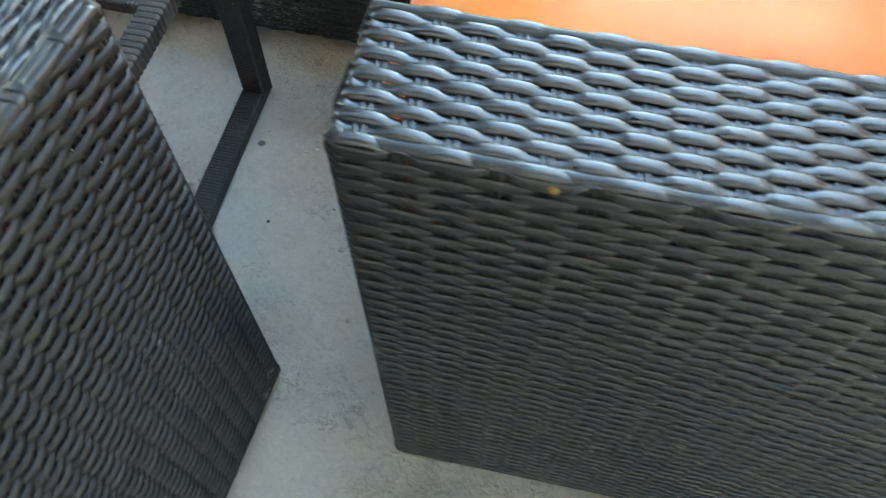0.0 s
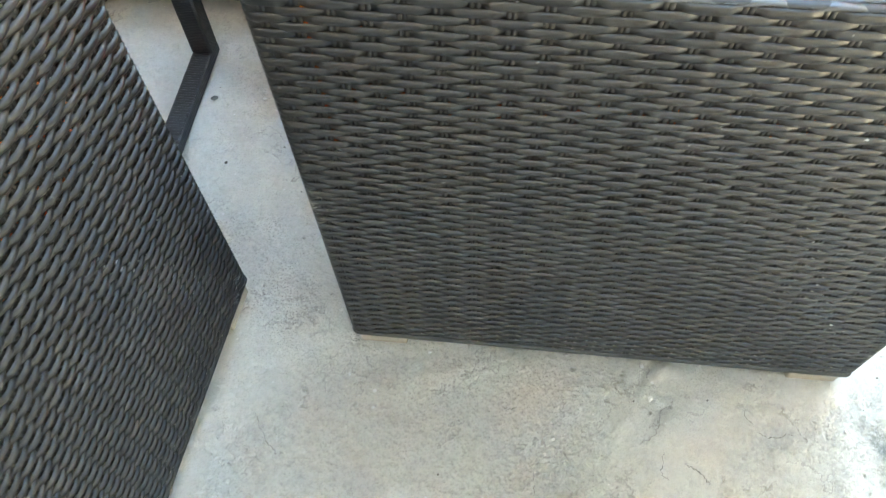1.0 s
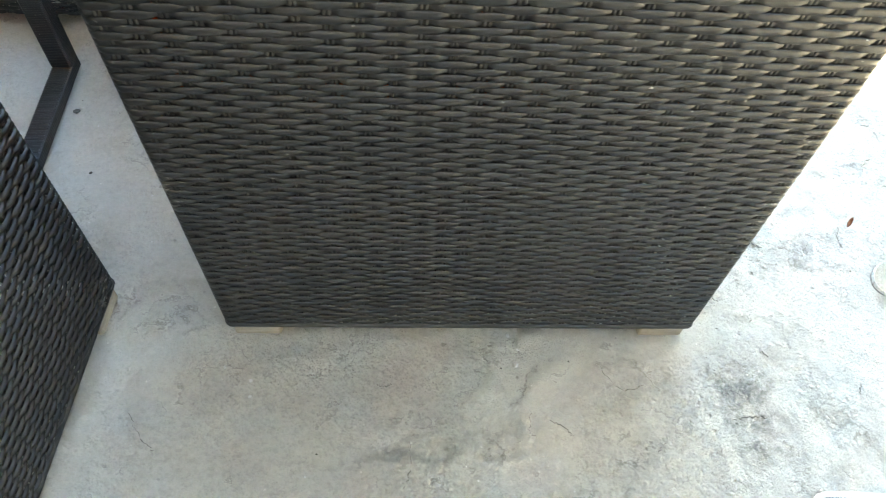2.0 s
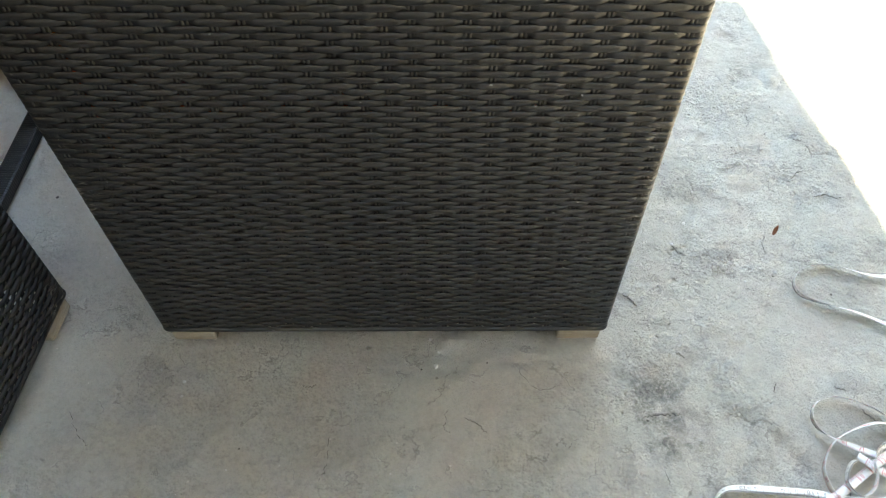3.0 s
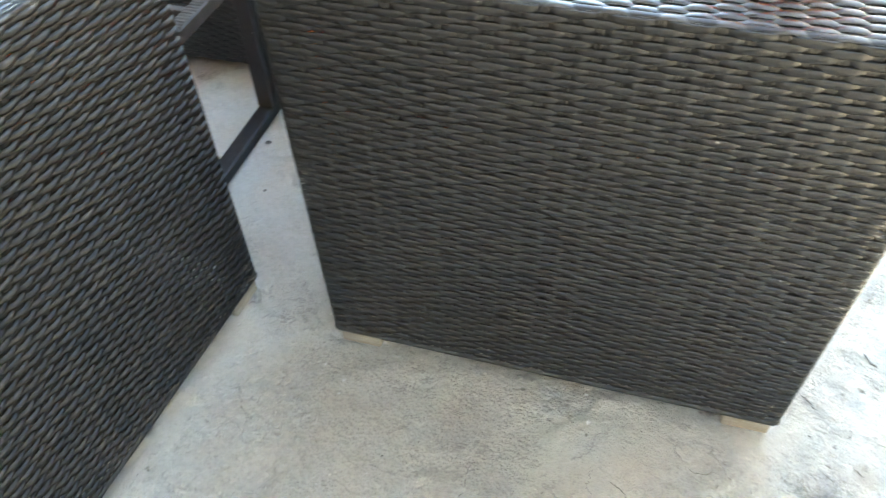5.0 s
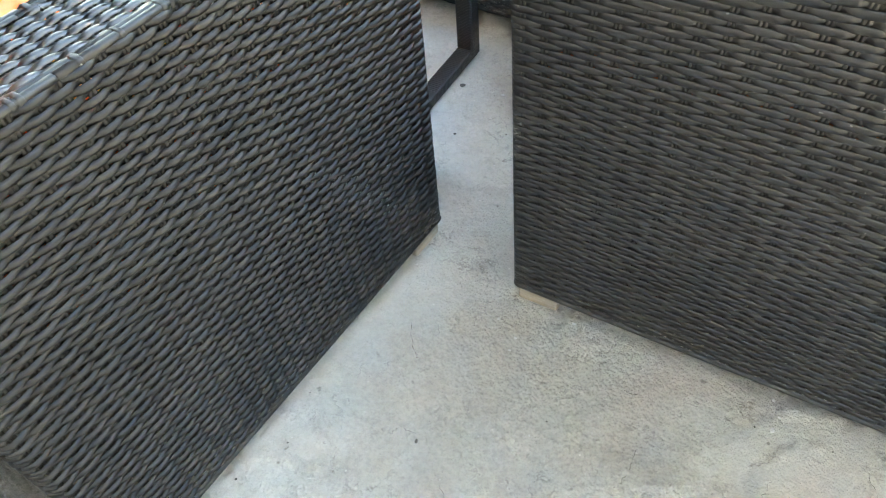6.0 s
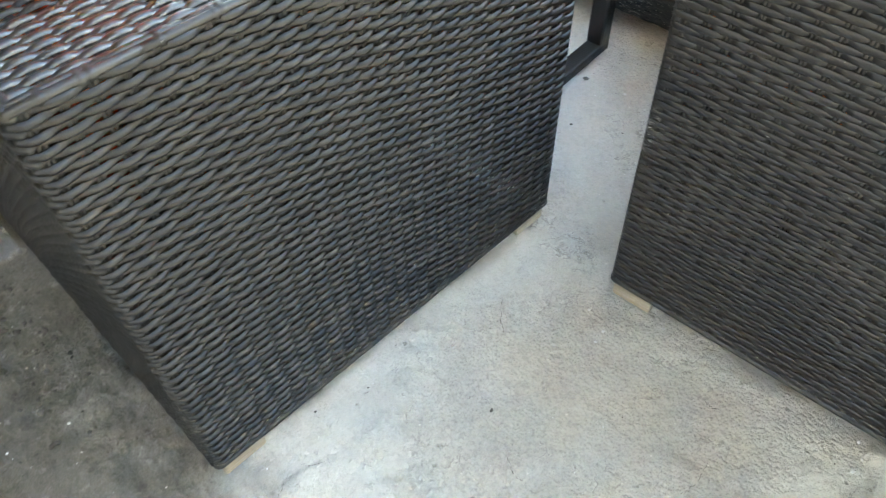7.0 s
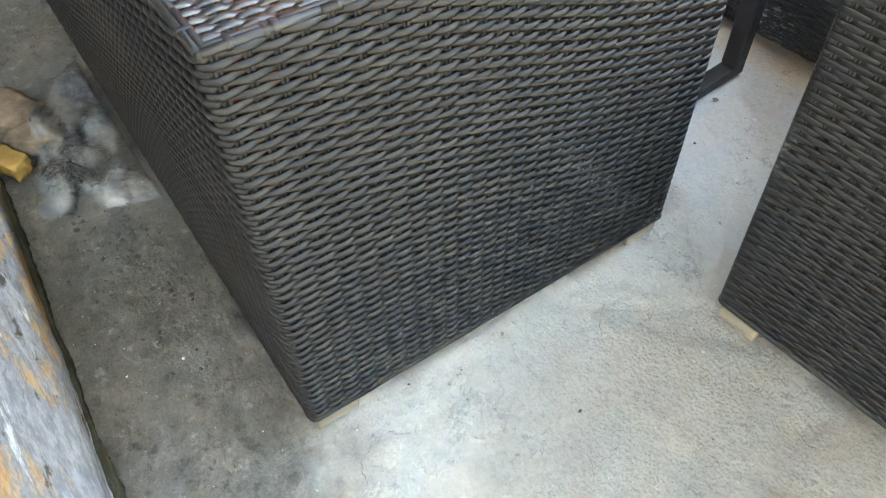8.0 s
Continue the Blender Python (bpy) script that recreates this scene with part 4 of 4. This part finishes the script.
beam_dir = Vector((0.995, -0.103, 0)).normalized()
beam_out = Vector((-0.103, -0.995, 0)).normalized()
beam_mid = Vector((-0.75, -0.901, 0)) + beam_out * 0.135
rough_beam("timber_beam", "old timber beam with peeling white and ochre paint", "beam", beam_mid - beam_dir * 1.0 + Vector((0, 0, 0)), beam_mid + beam_dir * 0.95, 0.26, 0.075, PEEL, 3.0)
rough_beam("timber_batten", "thin dark rotten batten along the beam", "batten", Vector((-1.15, -0.872, 0)), Vector((-0.30, -0.960, 0)), 0.030, 0.020, MOSS, 9.0, 0.009)


def lump(name, label, category, size, m, material, seed, cuts=9, rough=0.18, power=0.55):
    bm = bmesh.new()
    bmesh.ops.create_cube(bm, size=2.0)
    bmesh.ops.subdivide_edges(bm, edges=bm.edges[:], cuts=cuts, use_grid_fill=True)
    for v in bm.verts:
        p = v.co.copy()
        q = p.normalized() * (power * p.length + (1 - power) * 1.25)
        k = 1 + noise.noise(p * 1.1 + Vector((seed, 0, 0))) * rough + noise.noise(p * 3.2 + Vector((0, seed, 0))) * rough * 0.45
        v.co = Vector((q.x * size[0] / 2 * k, q.y * size[1] / 2 * k, max(0.0, (q.z * k + 1.0) * size[2] / 2)))
    ob = new(name, bm_mesh(name, bm, material, True))
    ob.matrix_world = m
    return tagged(ob, label, category)


lump("wood_offcut", "broken yellow wooden offcut", "wood offcut", (0.080, 0.042, 0.040), pose(-1.165, -0.828, 0.0, 0, 0, 25), RAWWOOD, 4.0, 9, 0.30, 0.95)
lump("stone", "flat dark brown stone beside the plastic bag", "stone", (0.20, 0.105, 0.050), pose(-1.335, -0.785, 0.0, 0, 0, 25), STONE, 7.0, 9, 0.25, 0.6)
lump("stone", "rounded brown stone half under the plastic bag", "stone", (0.105, 0.085, 0.045), pose(-1.21, -0.757, 0.0, 0, 0, 50), STONE, 2.0, 9, 0.2, 0.5)


# ---- crumpled plastic bag ----
def plastic_bag():
    """Two crumpled layers of thin film that lie over the stones beside the sofa."""
    nu, nv = 170, 110
    left = spline([(-1.41, -0.665), (-1.30, -0.700), (-1.19, -0.775), (-1.08, -0.815), (-0.985, -0.838)], 20)
    right = spline([(-1.46, -0.580), (-1.30, -0.594), (-1.15, -0.604), (-1.00, -0.616), (-0.880, -0.626)], 20)
    at = lambda line, u: line[min(len(line) - 1, int(u * (len(line) - 1)))]
    fold = lambda p, o: 1 - abs(noise.noise(p + Vector((o, 0, o)))) * 2.4
    verts, faces, k = [], [], nv + 1
    for layer in (0, 1):
        for i in range(nu + 1):
            u = i / nu
            for j in range(k):
                v = j / nv
                notch = 0.060 * math.exp(-((v - 0.42) / 0.07) ** 2) * u ** 6 + 0.012 * noise.noise(Vector((v * 9, layer * 3.0, 1.0))) * u ** 4
                a, b = at(left, u), at(right, u)
                x, y = a[0] * (1 - v) + b[0] * v - notch, a[1] * (1 - v) + b[1] * v
                x += 0.010 * noise.noise(Vector((u * 7, v * 6, layer * 2.0)))
                y += 0.012 * noise.noise(Vector((u * 8, v * 5, 5.0 + layer))) * (1 - v)
                p = Vector((x * 9, y * 9, layer * 0.6))
                edge = min(1.0, 7 * min(u, 1 - u)) * min(1.0, 6 * min(v, 1 - v) + 0.15)
                h = 0.020 * fold(p, 1.0) + 0.013 * fold(p * 2.3, 5.0) + 0.010 * fold(p * 4.7, 9.0) + 0.006 * fold(p * 9.0, 13.0)
                over = 0.050 * math.exp(-(((x + 1.21) / 0.055) ** 2 + ((y + 0.755) / 0.050) ** 2))
                z = 0.002 + (max(0.0, h) * (1.0 if layer else 0.3)) * edge + over * min(1.0, 8 * min(u, 1 - u, v, 1 - v)) + layer * 0.002
                verts.append((x, y, z))
        o = layer * (nu + 1) * k
        faces += [(o + i * k + j, o + i * k + k + j, o + i * k + k + j + 1, o + i * k + j + 1) for i in range(nu) for j in range(nv)]
    ob = new("plastic_bag", mesh_of("plastic_bag", verts, faces, FILM))
    return tagged(ob, "crumpled clear plastic bag lying on the ground", "plastic bag")


plastic_bag()


# ---- grains of the worn concrete ----
def grain_bed(count, seed):
    """Small sand grains that stand out of the worn patches, each a low faceted dome sunk into the slab."""
    rs = np.random.RandomState(seed)
    x, y = rs.uniform(-0.75, 1.25, count * 6), rs.uniform(-0.75, 0.12, count * 6)
    fbm = lambda s, k: sum(value_noise(x, y, s * 2 ** o, k + o) * 0.5 ** o for o in range(4)) / 1.875
    w = np.maximum.reduce([1.35 - np.hypot(x - cx, (y - cy) * 1.3) / r for cx, cy, r in ((0.10, -0.30, 0.24), (0.36, -0.46, 0.14))])
    w = np.clip(w + (fbm(11.0, 81) - 0.5) * 3.2, 0, 1)
    w = np.maximum(w, np.clip((fbm(6.0, 91) - 0.60) * 6, 0, 0.25) * (x < 0.7))
    w = np.maximum(w * (0.4 + 0.6 * (fbm(40.0, 95) > 0.47)), 0.004)
    w *= 0.55 * x + y > -0.68
    keep = np.nonzero(rs.rand(len(x)) < w)[0][:count]
    x, y, n = x[keep], y[keep], len(keep)
    z = ground_height(x, y)
    r = rs.gamma(6.0, 0.00030, n) + 0.0004
    up = r * rs.uniform(0.2, 0.5, n)
    turn, ang = rs.uniform(0, 6.28, n), np.arange(5) * (2 * math.pi / 5)
    rim = rs.uniform(0.75, 1.3, (n, 5)) * r[:, None]
    a = turn[:, None] + ang[None, :]
    verts = np.zeros((n, 11, 3))
    verts[:, :5, 0], verts[:, :5, 1], verts[:, :5, 2] = x[:, None] + rim * np.cos(a), y[:, None] + rim * np.sin(a), (z - 0.0008)[:, None]
    verts[:, 5:10, 0], verts[:, 5:10, 1], verts[:, 5:10, 2] = x[:, None] + 0.72 * rim * np.cos(a), y[:, None] + 0.72 * rim * np.sin(a), z[:, None] + up[:, None] * rs.uniform(0.5, 0.85, (n, 5))
    verts[:, 10, 0], verts[:, 10, 1], verts[:, 10, 2] = x + r * rs.uniform(-0.2, 0.2, n), y + r * rs.uniform(-0.2, 0.2, n), z + up
    tri = np.array([(k, (k + 1) % 5, 5 + (k + 1) % 5) for k in range(5)] + [(k, 5 + (k + 1) % 5, 5 + k) for k in range(5)] + [(5 + k, 5 + (k + 1) % 5, 10) for k in range(5)])
    faces = (np.arange(n)[:, None, None] * 11 + tri[None]).reshape(-1, 3)
    me = bpy.data.meshes.new("concrete_grains")
    me.vertices.add(n * 11)
    me.vertices.foreach_set("co", verts.reshape(-1))
    me.loops.add(faces.size)
    me.loops.foreach_set("vertex_index", faces.reshape(-1).astype(np.int32))
    me.polygons.add(len(faces))
    me.polygons.foreach_set("loop_start", (np.arange(len(faces)) * 3).astype(np.int32))
    me.polygons.foreach_set("use_smooth", np.ones(len(faces), dtype=bool))
    me.materials.append(CONCRETE)
    me.update(calc_edges=True)
    me.validate()
    return tagged(new("concrete_grains", me), "sand grains standing out of the worn concrete", "gravel", kind="stuff")


grain_bed(16000, 17)


# ---- broken edges of the worn screed ----
def broken_edges(lines, seed):
    """Low steps where the skin of the slab has flaked off: each rises gently on one side and breaks off on the other."""
    rng = random.Random(seed)
    for height, *ctrl in lines:
        pts = spline(ctrl, 9)
        n, verts, dirt_shade = len(pts), [], []
        sense = math.copysign(1.0, height)
        for i, p in enumerate(pts):
            a, b = pts[max(0, i - 1)], pts[min(n - 1, i + 1)]
            d = (b - a) / max(1e-6, float(np.linalg.norm(b - a)))
            side = np.array((-d[1], d[0])) * sense
            c = p + side * rng.uniform(-0.0022, 0.0022)
            wide = math.sin(math.pi * (0.02 + 0.96 * i / (n - 1))) * rng.uniform(0.0004, 0.0016)
            dirt_shade += [(*(c + side * 0.0008), 0.0016), (*(c + side * (0.0012 + wide)), 0.0011)]
            h = 1.5 * abs(height) * math.sin(math.pi * (0.04 + 0.92 * i / (n - 1))) ** 0.6 * rng.uniform(0.8, 1.15)
            for off, up in ((-0.034, -0.0030), (-0.020, 0.30 * h), (-0.008, 0.75 * h), (-0.0015, h), (0.0004, 0.9 * h), (0.0016, 0.25 * h), (0.0030, -0.0025)):
                q = c + side * (off * rng.uniform(0.85, 1.15))
                verts.append((q[0], q[1], up))
        verts = np.array(verts, float)
        verts[:, 2] += ground_height(verts[:, 0], verts[:, 1])
        part("flake", (verts, [(i * 7 + j, i * 7 + j + 1, i * 7 + j + 8, i * 7 + j + 7) for i in range(n - 1) for j in range(6)], CONCRETE), ground)
        # dark strip along each step's foot: crack grime with the step's shade painted in
        dirt_shade = np.array(dirt_shade, float)
        dirt_shade[:, 2] += ground_height(dirt_shade[:, 0], dirt_shade[:, 1]) + 0.0004
        part("crack", (dirt_shade, [(2 * i, 2 * i + 1, 2 * i + 3, 2 * i + 2) for i in range(n - 1)], CRACK), ground)


def small_breaks(count, x0, x1, y0, y1, seed):
    """Short curved breaks scattered over one stretch of the slab, all running much the same way."""
    rng, out = random.Random(seed), []
    for _ in range(count):
        x, y, a, size = rng.uniform(x0, x1), rng.uniform(y0, y1), rng.gauss(-0.75, 0.5), rng.uniform(0.008, 0.024)
        dx, dy, bend = math.cos(a) * size, math.sin(a) * size, rng.uniform(-0.35, 0.35)
        out.append((rng.choice((-1, 1)) * rng.uniform(0.0012, 0.0026), (x - dx, y - dy), (x - dy * bend, y + dx * bend), (x + dx, y + dy)))
    return out


broken_edges(small_breaks(34, 0.80, 1.28, -0.30, 0.62, 3) + small_breaks(4, 0.05, 0.80, -0.42, -0.06, 4) + [
    (0.0035, (1.029, 0.288), (1.045, 0.276), (1.053, 0.253)), (0.0030, (1.128, 0.337), (1.148, 0.322), (1.160, 0.293)), (-0.0030, (1.175, 0.368), (1.189, 0.389), (1.206, 0.399)),
    (0.0035, (1.005, 0.229), (1.014, 0.194), (0.997, 0.175)), (0.0030, (0.963, 0.175), (0.990, 0.159), (1.021, 0.155)), (0.0040, (1.030, 0.131), (1.055, 0.088), (1.081, 0.070)),
    (0.0035, (1.223, 0.139), (1.224, 0.121), (1.214, 0.094)), (0.0030, (0.939, 0.367), (0.962, 0.351), (0.982, 0.351)), (0.0045, (0.287, -0.172), (0.285, -0.219), (0.278, -0.245)),
    (0.0035, (0.473, -0.128), (0.469, -0.161), (0.479, -0.171)), (0.0030, (0.591, -0.052), (0.621, -0.091), (0.667, -0.084)), (0.0040, (0.650, -0.175), (0.663, -0.193), (0.683, -0.179)),
    (-0.0030, (0.613, -0.308), (0.629, -0.291), (0.640, -0.289)), (0.0045, (0.876, -0.006), (0.897, -0.021), (0.908, -0.042)), (0.0035, (0.851, -0.140), (0.854, -0.155), (0.862, -0.166)),
    (-0.0025, (0.790, -0.142), (0.821, -0.137), (0.851, -0.137)), (-0.0030, (0.851, -0.097), (0.837, -0.062), (0.816, -0.043)), (0.0030, (1.102, 0.531), (1.145, 0.504), (1.170, 0.510)),
    (-0.0040, (-0.184, -0.595), (-0.163, -0.635), (-0.133, -0.648)), (-0.0040, (0.052, -0.361), (0.073, -0.377), (0.090, -0.377)), (0.0035, (-0.184, -0.573), (-0.167, -0.565), (-0.158, -0.549)),
    (0.0060, (-0.803, -0.818), (-0.796, -0.777), (-0.767, -0.722)), (0.0060, (-0.693, -0.788), (-0.662, -0.780), (-0.678, -0.750)), (-0.0035, (-0.137, -0.130), (-0.109, -0.168), (-0.088, -0.188)),
    (0.0035, (-0.059, -0.325), (-0.048, -0.310), (-0.023, -0.307))], 31)


# ---- a drop of paint on the armchair ----
bm = bmesh.new()
bmesh.ops.create_uvsphere(bm, u_segments=12, v_segments=8, radius=0.0030)
for v in bm.verts:
    v.co = Vector((v.co.x * (1 + 0.15 * math.sin(v.co.z * 900)), v.co.y * 0.35, v.co.z * 1.2))
part("paint_drop", bm_mesh("paint_drop", bm, RAWWOOD, True), armchair, "small dried drop of orange paint", at=pose(0.119, -0.0028, 0.690))


# ---- small litter ----
def crumbs(name, label, places, material, seed):
    rng = random.Random(seed)
    pieces = []
    for x, y, r in places:
        bm = bmesh.new()
        bmesh.ops.create_icosphere(bm, subdivisions=1, radius=1.0)
        vs = []
        sx, sy, sz, turn = rng.uniform(0.7, 1.4), rng.uniform(0.6, 1.1), rng.uniform(0.3, 0.6), rng.uniform(0, 6.3)
        for v in bm.verts:
            k = rng.uniform(0.75, 1.2) * r
            px, py = v.co.x * sx * k, v.co.y * sy * k
            vs.append((x + px * math.cos(turn) - py * math.sin(turn), y + px * math.sin(turn) + py * math.cos(turn), -0.002 + r * 0.5 + v.co.z * sz * k))
        pieces.append((vs, [tuple(v.index for v in f.verts) for f in bm.faces]))
        bm.free()
    ob = new(name, mesh_of(name, *joined(pieces), material, False))
    return tagged(ob, label, "debris", kind="stuff")


rng = random.Random(5)
bits = [(0.116, -0.008, 0.0034), (-0.003, -0.056, 0.003), (0.04, -0.079, 0.0038), (0.042, -0.105, 0.0028), (0.447, 0.0, 0.0042), (0.457, -0.052, 0.0042), (0.462, -0.025, 0.0026), (-0.51, -0.762, 0.0042), (-0.539, -0.851, 0.003),
        (0.902, 0.207, 0.004), (0.935, 0.256, 0.0045), (-0.263, 0.49, 0.004), (1.02, 0.12, 0.003), (0.99, 0.17, 0.003), (1.08, 0.14, 0.0035)]
bits += [(rng.uniform(-0.95, 1.25), rng.uniform(-0.9, 0.5), rng.choice((0.0009, 0.0012, 0.0016))) for _ in range(240)]
crumbs("white_crumbs", "scattered white paint and plaster crumbs", bits, CRUMB, 1)
dark = [(-0.363, 0.482, 0.006), (-0.015, -0.318, 0.0035), (-0.30, 0.33, 0.003)]
dark += [(rng.uniform(-0.9, 1.3), rng.uniform(-0.9, 0.6), rng.choice((0.001, 0.0014, 0.002))) for _ in range(90)]
dark += [(rng.gauss(-0.76, 0.12), rng.gauss(-0.75, 0.05), rng.choice((0.0015, 0.0025, 0.004, 0.006))) for _ in range(220)]
crumbs("dark_grit", "scattered dark grit and chips", dark, GRIT, 2)


def dry_leaf(m):
    verts, faces = [], []
    for i in range(9):
        u = i / 8
        w = 0.0075 * math.sin(math.pi * (0.08 + 0.9 * u)) ** 0.8
        for j in range(5):
            v = j / 2 - 1
            verts.append((0.022 * (u - 0.5), w * 0.6 * v, 0.002 + 0.006 * v * v * u + 0.007 * u * u + 0.0006 * (i % 2)))
    for i in range(8):
        for j in range(4):
            faces.append((i * 5 + j, i * 5 + j + 1, i * 5 + j + 6, i * 5 + j + 5))
    me = mesh_of("dry_leaf", verts, faces, LEAF)
    ob = new("dry_leaf", me)
    sol = ob.modifiers.new("thickness", "SOLIDIFY")
    sol.thickness = 0.0005
    ob.matrix_world = m
    return tagged(ob, "small curled reddish-brown dry leaf", "leaf")


dry_leaf(pose(1.106, 0.236, -0.002, 0, 0, 55) @ Matrix.Scale(0.85, 4))
